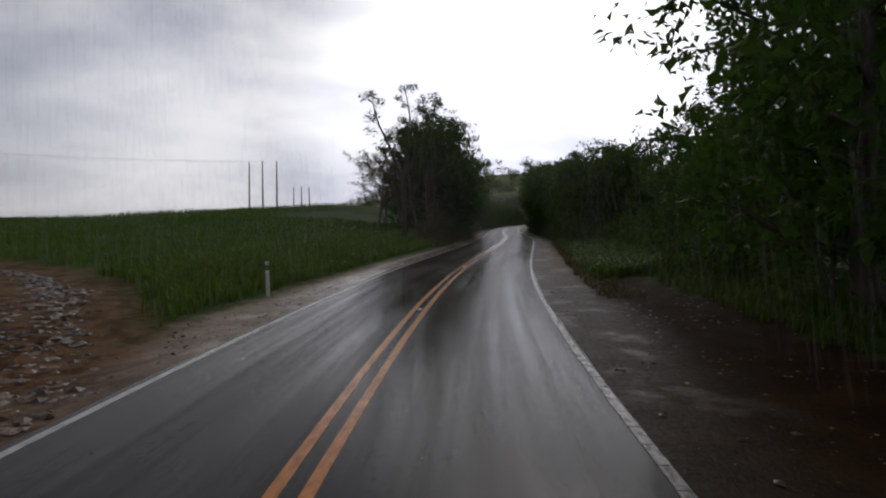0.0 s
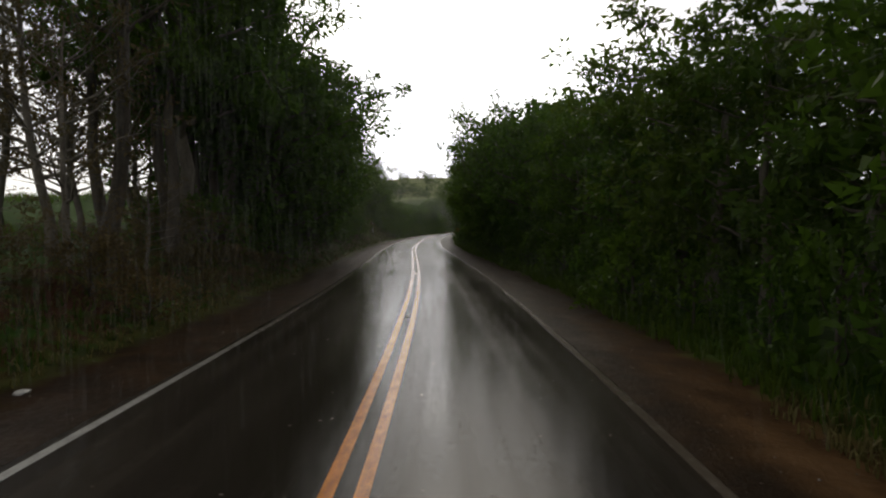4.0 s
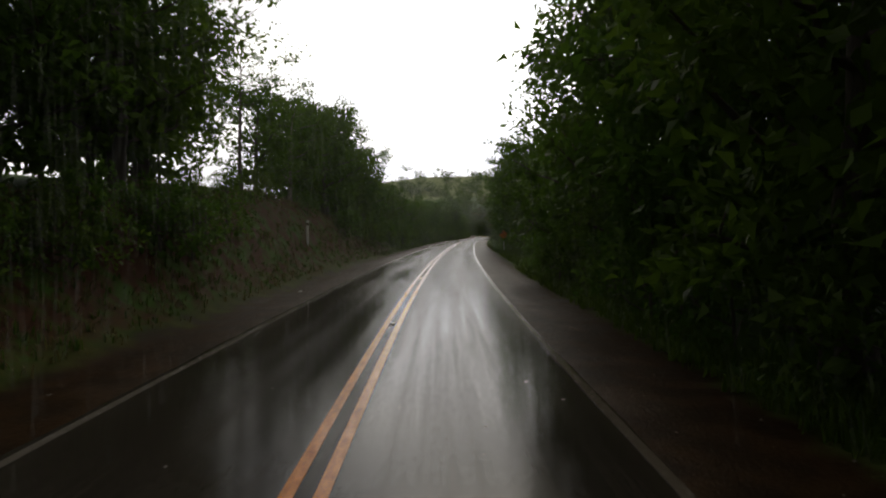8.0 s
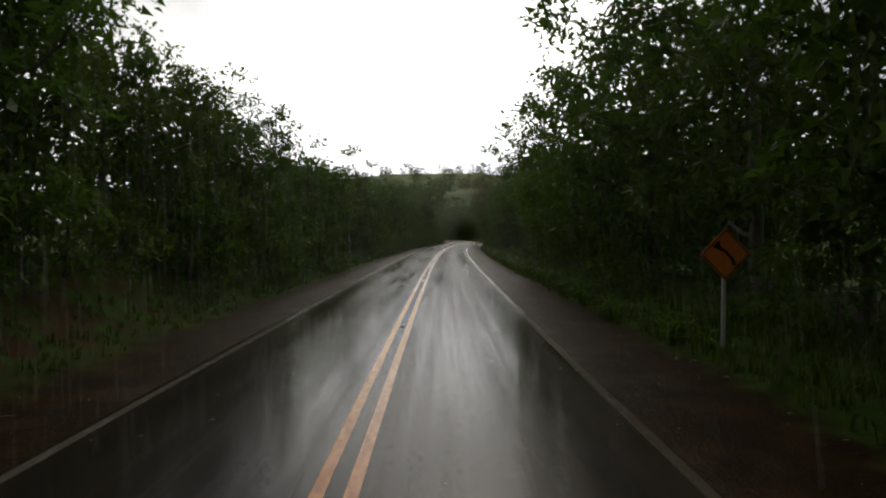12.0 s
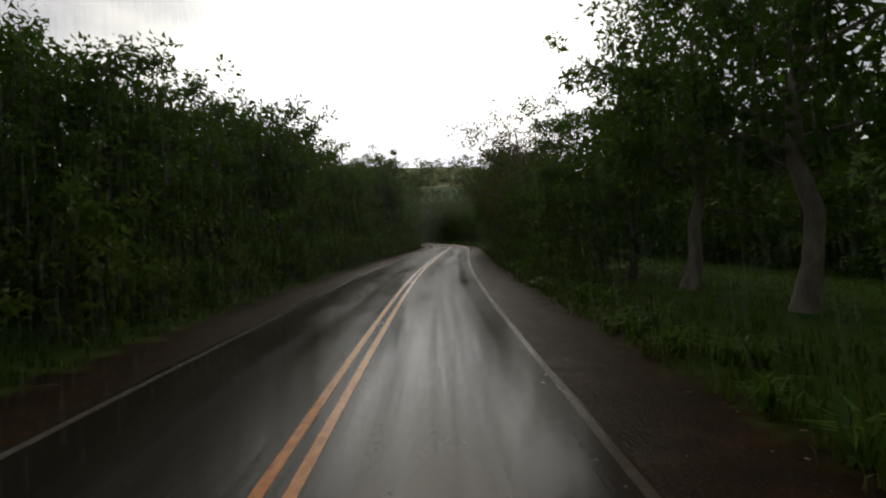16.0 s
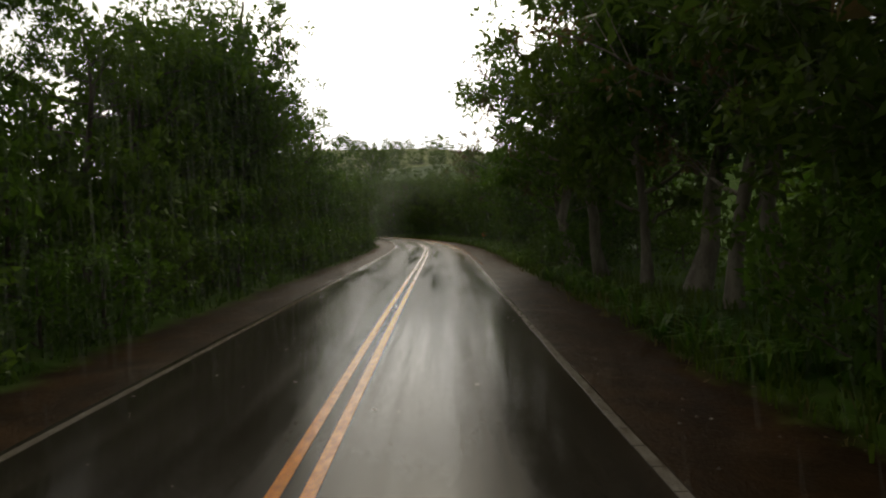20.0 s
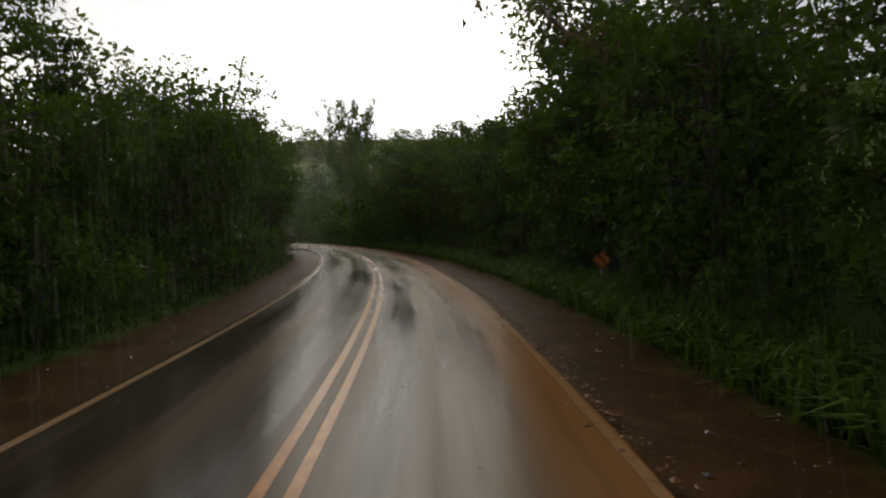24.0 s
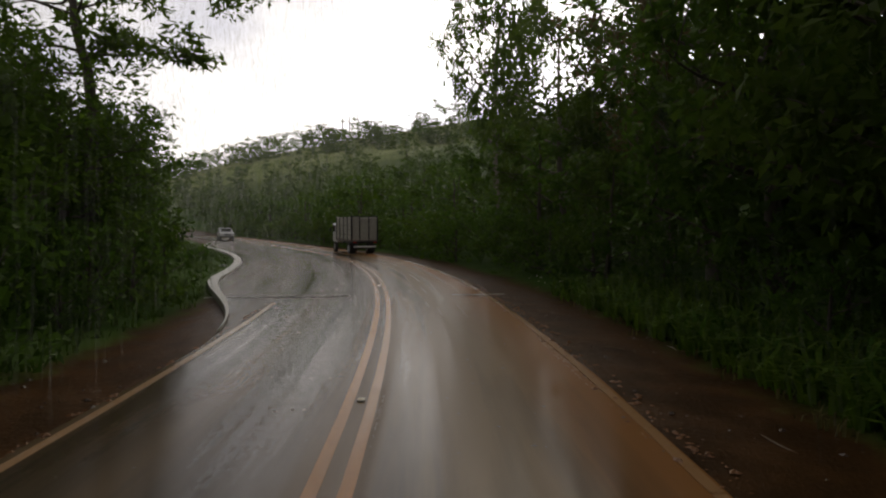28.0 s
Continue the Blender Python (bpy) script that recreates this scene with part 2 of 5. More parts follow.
def line_material(name, color, wear, soil, buried=0.0, first=20, last=225):
    k = Mat(name, 0.2, 0, 0.16)
    lat, s = k.attr("lat"), k.attr("s")
    uv = uv_vec(k)
    n1 = k.noise(9, 5, 0.65, uv, (1, 0.35, 1))
    n2 = k.noise(60, 3, 0.6, uv)
    base = k.mix(k.step(n1, 0.3, 0.7), color, tuple(c * 0.62 for c in color))
    long_wear = k.noise(1.0, 4, 0.6, uv, (6.0, 0.25, 1))
    base = k.mix(k.step(long_wear, 0.45, 0.7, 0, 0.38), base, tuple(0.02 + 0.55 * c for c in color))
    base = k.mix(k.step(n2, wear, wear + 0.12), base, (0.05, 0.048, 0.045))
    mud = k.math('MAXIMUM', mud_amount(k, lat, s), k.step(n1, soil, soil + 0.25, 0, 0.8))
    if buried:  # a long stretch that mud from the shoulder covers
        over = k.math('MULTIPLY', k.step(s, first, first + 16), k.step(s, last, last + 40, buried, 0.2))
        mud = k.math('MAXIMUM', mud, k.math('MULTIPLY', over, k.step(n1, 0.2, 0.5, 0.75, 1)))
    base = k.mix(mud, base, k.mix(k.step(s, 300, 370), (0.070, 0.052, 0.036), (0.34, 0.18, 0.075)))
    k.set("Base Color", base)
    k.set("Roughness", k.step(n1, 0.3, 0.7, 0.13, 0.24))
    k.bump(n2, 0.12, 0.004)
    lie_along(k)
    return k.m


def ground_material():
    k = Mat("ground_earth_and_grass", 0.7, 0, 0.3)
    lat, s, bank, track = k.attr("lat"), k.attr("s"), k.attr("bank"), k.attr("track")
    co = k.n.new("ShaderNodeTexCoord").outputs["Object"]
    n_big, n_mid, n_fine = k.noise(0.12, 4, 0.55, co), k.noise(1.1, 5, 0.6, co), k.noise(14, 4, 0.65, co)
    grass = k.mix(k.step(n_big, 0.35, 0.65), (0.026, 0.062, 0.009), (0.048, 0.092, 0.014))
    grass = k.mix(k.step(n_mid, 0.45, 0.75, 0, 0.6), grass, (0.085, 0.105, 0.035))
    grass = k.mix(k.step(k.noise(5.0, 4, 0.6, co), 0.5, 0.75, 0, 0.55), grass, (0.022, 0.055, 0.008))
    earth = k.mix(k.step(n_mid, 0.35, 0.7), (0.018, 0.0095, 0.004), (0.040, 0.020, 0.0075))
    earth = k.mix(k.step(n_fine, 0.5, 0.8, 0, 0.5), earth, (0.012, 0.007, 0.004))
    sand = k.mix(k.step(n_mid, 0.35, 0.7), (0.30, 0.235, 0.175), (0.46, 0.375, 0.29))
    sand = k.mix(k.step(n_fine, 0.5, 0.75, 0, 0.7), sand, (0.095, 0.060, 0.038))
    sand = k.mix(k.step(k.noise(4.0, 4, 0.6, co), 0.52, 0.7, 0, 0.7), sand, (0.10, 0.062, 0.040))
    red = k.mix(k.step(n_mid, 0.35, 0.7), (0.042, 0.020, 0.007), (0.080, 0.037, 0.013))
    # paler field on the far ridge, with haze mixed into its colour
    away = k.n.new("ShaderNodeSeparateXYZ")
    k.l.new(co, away.inputs[0])
    grass = k.mix(k.step(away.outputs["Y"], 560, 640), grass, k.mix(k.step(n_big, 0.35, 0.65), (0.17, 0.21, 0.065), (0.23, 0.26, 0.10)))
    # a pale gritty shoulder beside the opening field, brown earth elsewhere, red mud towards the end
    pale = k.math('MULTIPLY', k.step(s, 34, 62, 1, 0), k.step(lat, -1, 1, 1, 0.06))
    pale = k.math('MULTIPLY', pale, k.step(lat, 4.3, 5.2, 1, 0))
    shoulder = k.mix(pale, earth, sand)
    amber = k.math('MULTIPLY', k.math('MULTIPLY', k.step(s, 22, 36), k.step(s, 62, 82, 1, 0)), k.step(lat, 3.8, 4.6))
    shoulder = k.mix(amber, shoulder, k.mix(k.step(n_mid, 0.35, 0.7), (0.075, 0.038, 0.016), (0.15, 0.080, 0.036)))
    shoulder = k.mix(k.step(s, 310, 370), shoulder, red)
    wob = k.math('MULTIPLY', k.math('SUBTRACT', n_mid, 0.5), 2.2)
    off = k.math('ADD', k.math('ABSOLUTE', k.math('SUBTRACT', lat, 0.15), 0), wob)
    edge_of_grass = k.math('SUBTRACT', off, k.math('MULTIPLY', k.step(s, 16, 42, 2.4, 0), k.step(lat, 0, 1)))
    base = k.mix(k.step(edge_of_grass, 5.2, 6.3), shoulder, grass)
    bare = k.math('MULTIPLY', bank, k.step(n_mid, 0.36, 0.56))
    base = k.mix(bare, base, k.mix(k.step(n_fine, 0.35, 0.7), (0.040, 0.018, 0.010), (0.080, 0.036, 0.019)))
    rut = k.noise(1.7, 5, 0.62, co, (1.0, 0.8, 1))
    clay = k.mix(k.step(rut, 0.38, 0.6), (0.085, 0.040, 0.018), (0.20, 0.115, 0.062))
    clay = k.mix(k.step(n_fine, 0.5, 0.75, 0, 0.5), clay, (0.27, 0.19, 0.12))
    base = k.mix(k.math('MULTIPLY', track, k.step(n_mid, 0.25, 0.45, 0.6, 1)), base, clay)
    k.set("Base Color", base)
    wet = k.step(off, 4.6, 6.2, 0.46, 0.75)
    # standing water on the gritty shoulder beside the field
    flood = k.math('MULTIPLY', k.math('MULTIPLY', k.step(s, 14, 32), k.step(s, 58, 74, 1, 0)), k.math('MULTIPLY', k.step(lat, -1, 1, 1, 0), k.step(off, 4.6, 5.5, 1, 0)))
    flood = k.math('MULTIPLY', flood, k.step(n_mid, 0.3, 0.62, 0.55, 1))
    dull = k.math('ADD', wet, k.step(n_fine, 0.3, 0.7, -0.06, 0.10))
    k.set("Roughness", k.math('MAXIMUM', k.math('SUBTRACT', dull, k.math('MULTIPLY', flood, 0.30)), 0.12))
    puddle = k.step(k.noise(0.55, 4, 0.6, co), 0.54, 0.66)
    k.set("Specular IOR Level", k.math('ADD', k.math('ADD', k.step(off, 4.4, 6.0, 0.035, 0.02), k.math('MULTIPLY', flood, 0.22)), k.math('MULTIPLY', k.math('MULTIPLY', puddle, k.step(s, 40, 70, 1, 0.1)), k.step(off, 4.6, 5.8, 0.22, 0))))
    relief = k.math('ADD', k.math('MULTIPLY', n_mid, 0.6), k.math('MULTIPLY', n_fine, 0.4))
    k.bump(k.math('MULTIPLY', k.math('ADD', relief, k.math('MULTIPLY', k.math('MULTIPLY', rut, track), 1.6)), k.step(flood, 0, 1, 1, 0.15)), 0.5, 0.09)
    return k.m


def leaf_material(name, a, b, glow=0.48, gloss=0.08):
    """Wet leaves: colour by leaf and by tree, some light passing through."""
    k = Mat(name, 0.5 - 0.4 * gloss, 0, gloss)
    geo = k.n.new("ShaderNodeNewGeometry")
    info = k.n.new("ShaderNodeObjectInfo")
    big = k.noise(0.5, 2, 0.5)
    c = k.mix(geo.outputs["Random Per Island"], a, b)
    c = k.mix(k.step(info.outputs["Random"], 0, 1, 0, 0.55), c, tuple(0.5 * (p + q) * f for p, q, f in zip(a, b, (1.5, 1.15, 0.9))))
    c = k.mix(k.step(big, 0.45, 0.75, 0, 0.5), c, tuple(p * 0.6 for p in a))
    k.set("Base Color", c)
    tr = k.n.new("ShaderNodeBsdfTranslucent")
    k.l.new(c, tr.inputs["Color"])
    mixer = k.n.new("ShaderNodeMixShader")
    mixer.inputs[0].default_value = glow
    k.l.new(k.b.outputs[0], mixer.inputs[1])
    k.l.new(tr.outputs[0], mixer.inputs[2])
    k.l.new(mixer.outputs[0], k.n["Material Output"].inputs["Surface"])
    return k.m


def bark_material(name, a, b):
    k = Mat(name, 0.75, 0, 0.35)
    co = k.n.new("ShaderNodeTexCoord").outputs["Object"]
    n1, n2 = k.noise(3.0, 5, 0.6, co, (1, 1, 0.3)), k.noise(25, 4, 0.6, co, (1, 1, 0.25))
    c = k.mix(k.step(n1, 0.35, 0.65), a, b)
    k.set("Base Color", k.mix(k.step(n2, 0.45, 0.75, 0, 0.6), c, tuple(v * 0.45 for v in a)))
    k.bump(n2, 0.5, 0.03)
    return k.m


M_ROAD = road_material()
M_WHITE = line_material("worn_white_line_paint", (0.62, 0.61, 0.57), 0.60, 0.56, 0.86, 62, 430)
M_WHITE_SOILED = line_material("soiled_white_line_paint", (0.36, 0.34, 0.30), 0.54, 0.42, 0.88, 20, 290)
M_YELLOW = line_material("worn_yellow_line_paint", (0.74, 0.235, 0.006), 0.60, 0.60)
M_GROUND = ground_material()
M_LEAF = leaf_material("dark_wet_leaves", (0.044, 0.100, 0.012), (0.090, 0.168, 0.022))
M_LEAF_PALE = leaf_material("pale_green_leaves", (0.050, 0.105, 0.014), (0.090, 0.150, 0.026), 0.45)
M_LEAF_DRY = leaf_material("olive_brown_leaves", (0.090, 0.085, 0.035), (0.15, 0.11, 0.050), 0.34)
M_GRASS = leaf_material("tall_wet_grass", (0.052, 0.135, 0.013), (0.130, 0.215, 0.030), 0.45, 0.12)
# darker copy of the grass: shade beneath roadside trees put into its colour
M_GRASS_SHADED = leaf_material("shaded_verge_grass", (0.036, 0.082, 0.010), (0.084, 0.132, 0.022), 0.45)
M_GRASS_DRY = leaf_material("yellowed_grass", (0.10, 0.10, 0.035), (0.17, 0.15, 0.065), 0.3)
M_BARK = bark_material("dark_bark", (0.060, 0.048, 0.036), (0.105, 0.085, 0.065))
M_BARK_PALE = bark_material("pale_lichen_bark", (0.12, 0.10, 0.078), (0.23, 0.20, 0.16))
M_CONCRETE = plain("grey_concrete", (0.46, 0.45, 0.40), 0.5)
M_POLE = plain("weathered_pole_wood", (0.10, 0.085, 0.07), 0.8)
M_POST_WHITE = plain("white_post_paint", (0.78, 0.77, 0.73), 0.45)
M_BLACK = plain("black_rubber", (0.018, 0.018, 0.019), 0.6)
M_STEEL = plain("galvanised_steel", (0.36, 0.37, 0.38), 0.4, 0.8)
M_ORANGE = plain("orange_sign_sheet", (0.70, 0.19, 0.025), 0.4, amount=0.15)
M_SIGN_BLACK = plain("black_sign_print", (0.012, 0.012, 0.013), 0.4)
M_SIGN_BACK = plain("dark_sign_back", (0.055, 0.055, 0.055), 0.6)
M_STUD = plain("pale_yellow_stud_plastic", (0.42, 0.34, 0.16), 0.4)


# ---------------------------------------------------------------- mesh helpers
def mesh_of(name, verts, faces, material, smooth=False):
    me = bpy.data.meshes.new(name)
    verts = np.asarray(verts, dtype=np.float32)
    faces = np.asarray(faces, dtype=np.int32)
    me.vertices.add(len(verts))
    me.vertices.foreach_set("co", verts.ravel())
    n, w = faces.shape
    me.loops.add(n * w)
    me.loops.foreach_set("vertex_index", faces.ravel())
    me.polygons.add(n)
    me.polygons.foreach_set("loop_start", np.arange(0, n * w, w, dtype=np.int32))
    me.polygons.foreach_set("use_smooth", np.full(n, smooth))
    me.materials.append(material)
    me.update(calc_edges=True)
    return me


def part(name, data, material=None, parent=None, label=""):
    """Links a mesh (or a bmesh) as one object under a thing or under a part."""
    if isinstance(data, bmesh.types.BMesh):
        me = bpy.data.meshes.new(name)
        data.to_mesh(me)
        data.free()
        me.materials.append(material)
        data = me
    ob = new(name, data)
    ob.parent = parent
    if label:
        tagged(ob, label)
    return ob


def box(x, y, z, cx=0, cy=0, cz=0, bevel=0.01, rot=None):
    bm = bmesh.new()
    bmesh.ops.create_cube(bm, size=1)
    bmesh.ops.scale(bm, vec=(x, y, z), verts=bm.verts)
    if bevel:
        bmesh.ops.bevel(bm, geom=list(bm.edges), offset=min(bevel, min(x, y, z) * 0.45), segments=2, affect='EDGES', profile=0.5)
    if rot is not None:
        bmesh.ops.transform(bm, matrix=rot, verts=bm.verts)
    bmesh.ops.translate(bm, vec=(cx, cy, cz), verts=bm.verts)
    return bm


def cyl(r1, r2, depth, m=None, sides=16, bevel=0.0):
    bm = bmesh.new()
    bmesh.ops.create_cone(bm, cap_ends=True, segments=sides, radius1=r1, radius2=r2, depth=depth)
    if bevel:
        edges = [e for e in bm.edges if len(e.link_faces) == 2 and any(len(f.verts) > 4 for f in e.link_faces)]
        bmesh.ops.bevel(bm, geom=edges, offset=bevel, segments=2, affect='EDGES', profile=0.5)
    if m is not None:
        bmesh.ops.transform(bm, matrix=m, verts=bm.verts)
    for f in bm.faces:
        f.smooth = len(f.verts) == 4
    return bm


def thing(name, m, label, category, group=""):
    ob = new(name)
    ob.matrix_world = m
    ob.empty_display_size = 0.3
    return tagged(ob, label, category, group)


def tube(points, radii, sides, base):
    """Rings of a tapered tube along points: vertices and quads, numbered from base."""
    p = np.asarray(points, float)
    d = np.gradient(p, axis=0)
    d /= np.linalg.norm(d, axis=1)[:, None] + 1e-9
    side = np.cross(d, np.array([0.31, 0.17, 0.93]) if abs(d[0, 2]) < 0.8 else np.array([0.95, 0.27, 0.1]))
    side /= np.linalg.norm(side, axis=1)[:, None] + 1e-9
    up = np.cross(side, d)
    a = np.arange(sides) * 2 * np.pi / sides
    ring = side[:, None, :] * np.cos(a)[None, :, None] + up[:, None, :] * np.sin(a)[None, :, None]
    v = (p[:, None, :] + ring * np.asarray(radii)[:, None, None]).reshape(-1, 3)
    i = np.arange(len(p) - 1)[:, None] * sides
    j = np.arange(sides)[None, :]
    k = (j + 1) % sides
    q = np.stack([i + j, i + k, i + k + sides, i + j + sides], -1).reshape(-1, 4) + base
    return v, q


# ---------------------------------------------------------------- the plan
KAPPA = [-1.21, -2.33, -3.44, -3.66, -1.98, -0.21, 0.89, 1.63, 1.82, 1.27, 0.2, -0.74, -1.14, -1.12, -0.72, -0.67, -0.74, -0.61, -0.36, -0.24, -0.35, -0.6, -0.66, -0.81, -1.1, -1.15, -0.63, -0.34, -0.27, -0.04, 0.68, 2.16, 3.52, 4.11, 3.99, 4.26, 5.77, 6.0, 8.0, 10.5, 10.5, 2.5, -1.0, -1.8, 1.0, 5.0, 9.0, 10.0, 10.0, 10.0, 10.0, 10.0, 10.0, 10.0]  # bends per km, + to the left, every 12 m from s = -12
W_LEFT, W_RIGHT = 3.09, 3.26
SS = np.arange(-12.0, 610.0, 2.0)
_kap = np.interp(SS, -12 + 12.0 * np.arange(len(KAPPA)), KAPPA) / 1000
_th = np.cumsum(_kap) * 2.0
_th -= _th[6]
_x, _y = np.cumsum(-np.sin(_th)) * 2.0, np.cumsum(np.cos(_th)) * 2.0
_x -= _x[6]
_y -= _y[6]
# straight on before the start and after the end
_n0, _n1 = np.arange(60, 0, -1) * 2.0, np.arange(1, 80) * 2.0
SS = np.concatenate([SS[0] - _n0, SS, SS[-1] + _n1])
RX = np.concatenate([_x[0] + np.sin(_th[0]) * _n0, _x, _x[-1] - np.sin(_th[-1]) * _n1])
RY = np.concatenate([_y[0] - np.cos(_th[0]) * _n0, _y, _y[-1] + np.cos(_th[-1]) * _n1])
TH = np.concatenate([np.full(60, _th[0]), _th, np.full(79, _th[-1])])


def at(s, lat):
    """The plan's x and y of a place by the road, and the road's heading there."""
    x, y, th = np.interp(s, SS, RX), np.interp(s, SS, RY), np.interp(s, SS, TH)
    return x + lat * np.cos(th), y + lat * np.sin(th), th


def by_road(x, y):
    """s and lat of places in the plan."""
    x, y = np.atleast_1d(x).astype(float), np.atleast_1d(y).astype(float)
    s, lat = np.empty_like(x), np.empty_like(x)
    for i in range(0, len(x), 4000):
        dx, dy = x[i:i + 4000, None] - RX[None], y[i:i + 4000, None] - RY[None]
        j = np.argmin(dx * dx + dy * dy, 1)
        r = np.arange(len(j))
        lat[i:i + 4000] = dx[r, j] * np.cos(TH[j]) + dy[r, j] * np.sin(TH[j])
        s[i:i + 4000] = SS[j] - dx[r, j] * np.sin(TH[j]) + dy[r, j] * np.cos(TH[j])
    return s, lat


def smooth(v, lo, hi):
    u = np.clip((v - lo) / (hi - lo), 0, 1)
    return u * u * (3 - 2 * u)


def waves(x, y):
    return (np.sin(x * 0.31 + 1.7 * np.sin(y * 0.13)) + np.sin(y * 0.27 + 1.3 * np.sin(x * 0.19 + 2)) + 0.5 * np.sin(x * 0.9 + y * 0.7)) / 2.5


def track_amount(x, y):
    """A rutted dirt track that leaves the road into the field."""
    px = np.array([-3.5, -7.5, -11.8, -16.5, -28.0, -50.0])
    py = np.array([6.0, 13.5, 20.5, 25.5, 33.0, 45.0])
    dmin = np.full(len(x), 1e9)
    for a in range(5):
        ex, ey = px[a + 1] - px[a], py[a + 1] - py[a]
        u = np.clip(((x - px[a]) * ex + (y - py[a]) * ey) / (ex * ex + ey * ey), 0, 1)
        dmin = np.minimum(dmin, np.hypot(x - px[a] - u * ex, y - py[a] - u * ey))
    return 1 - smooth(dmin, 1.6, 2.8)


def height(x, y):
    """The ground's height. Left: a rising field, then a cutting; right: a verge, then from the bend on a wooded hill."""
    x, y = np.atleast_1d(x).astype(float), np.atleast_1d(y).astype(float)
    s, lat = by_road(x, y)
    left, right = -lat - 3.5, lat - 3.7
    off = np.maximum(left, right)
    z = -0.09 - 0.10 * smooth(off, 0.0, 1.6)
    z = z + np.where(off > 1.2, 0.07, 0.02) * waves(x * 2.0, y * 2.0) * smooth(off, 0.2, 2.5)
    bank = np.interp(s, [-60, 30, 58, 75, 110, 132, 145, 158, 172, 188, 205, 240, 330, 400, 700],
                     [0.5, 0.5, 0.7, 1.3, 1.8, 2.6, 4.2, 4.7, 4.3, 2.9, 1.5, 0.7, 0.7, 0.5, 0.4])
    z = z + bank * smooth(left, 1.9, 6.4) * (lat < 0) * (1 - 0.75 * smooth(left, 16, 110))
    field = 2.6 * smooth(left, 3, 42) * smooth(y, -5, 115) + 1.9 * smooth(left, 25, 110) * smooth(y, 120, 230)
    field = field * (1 - 0.75 * smooth(-x, 45, 120) * (1 - smooth(y, 150, 215)))
    z = z + field * (lat < 0) * (1 - smooth(y, 300, 420))
    z = z + 0.35 * smooth(right, 2.2, 6) * (lat > 0)
    z = z + (lat > 0) * smooth(right, 9, 45) * np.interp(s, [-60, 60, 160, 260, 310, 350, 400, 700], [1, 0.5, -0.8, -0.5, 1.0, 2.2, 3, 3])
    hill = smooth(s, 372, 436) * (lat > 0) * (24.0 * smooth(right, 3.5, 95) + 13 * smooth(right, 70, 210))
    z = z + hill * smooth(x, -170, -20) * (1 - 0.7 * smooth(right, 260, 460)) - 0.14 * track_amount(x, y)
    z = z + 0.5 * waves(x * 0.25, y * 0.25) * smooth(off, 10, 40)
    ridge = np.interp(x, [-500, -220, -110, -70, -16, 40, 120, 300, 700], [4, 8, 23, 38, 49, 57, 59, 44, 10])
    ridge = ridge * smooth(y, 520, 775) * (1 - 0.75 * smooth(y, 800, 1250)) + 0.8 * waves(x * 0.08, y * 0.06)
    z = np.where(y > 520, np.maximum(z, ridge), z)
    far = np.maximum(np.abs(x - 30) - 260, np.maximum(-100 - y, y - 640))
    return z + 3 * smooth(far, 0, 900) * (0.6 + 0.4 * waves(x * 0.012, y * 0.012))


def spread(lo, hi, step, reach, grow=1.35):
    a = list(np.arange(lo, hi + step, step))
    d = step
    while a[-1] < reach:
        d *= grow
        a.append(a[-1] + d)
    d = step
    while a[0] > -reach:
        d *= grow
        a.insert(0, a[0] - d)
    return np.array(a)


# ---------------------------------------------------------------- ground and road
gx, gy = spread(-52, 112, 0.9, 3000), spread(-16, 560, 2.0, 3000, 1.12)
GX, GY = np.meshgrid(gx, gy)
gv = np.stack([GX.ravel(), GY.ravel(), height(GX.ravel(), GY.ravel())], 1)
nx, ny = len(gx), len(gy)
ii = (np.arange(ny - 1)[:, None] * nx + np.arange(nx - 1)[None, :]).ravel()
ground_mesh = mesh_of("ground", gv, np.stack([ii, ii + 1, ii + nx + 1, ii + nx], 1), M_GROUND, True)
g_s, g_lat = by_road(gv[:, 0], gv[:, 1])


def put_attr(me, name, values):
    me.attributes.new(name, 'FLOAT', 'POINT').data.foreach_set("value", np.asarray(values, dtype=np.float32))


put_attr(ground_mesh, "s", g_s)
put_attr(ground_mesh, "lat", g_lat)
put_attr(ground_mesh, "bank", smooth(-g_lat, 5.2, 6.4) * (1 - smooth(-g_lat, 9.3, 10.6)) * smooth(g_s, 52, 74) * (1 - smooth(g_s, 190, 215)))
put_attr(ground_mesh, "track", track_amount(gv[:, 0], gv[:, 1]))
tagged(new("ground", ground_mesh), "wet grassy land with muddy brown road shoulders", "ground", kind="structure")


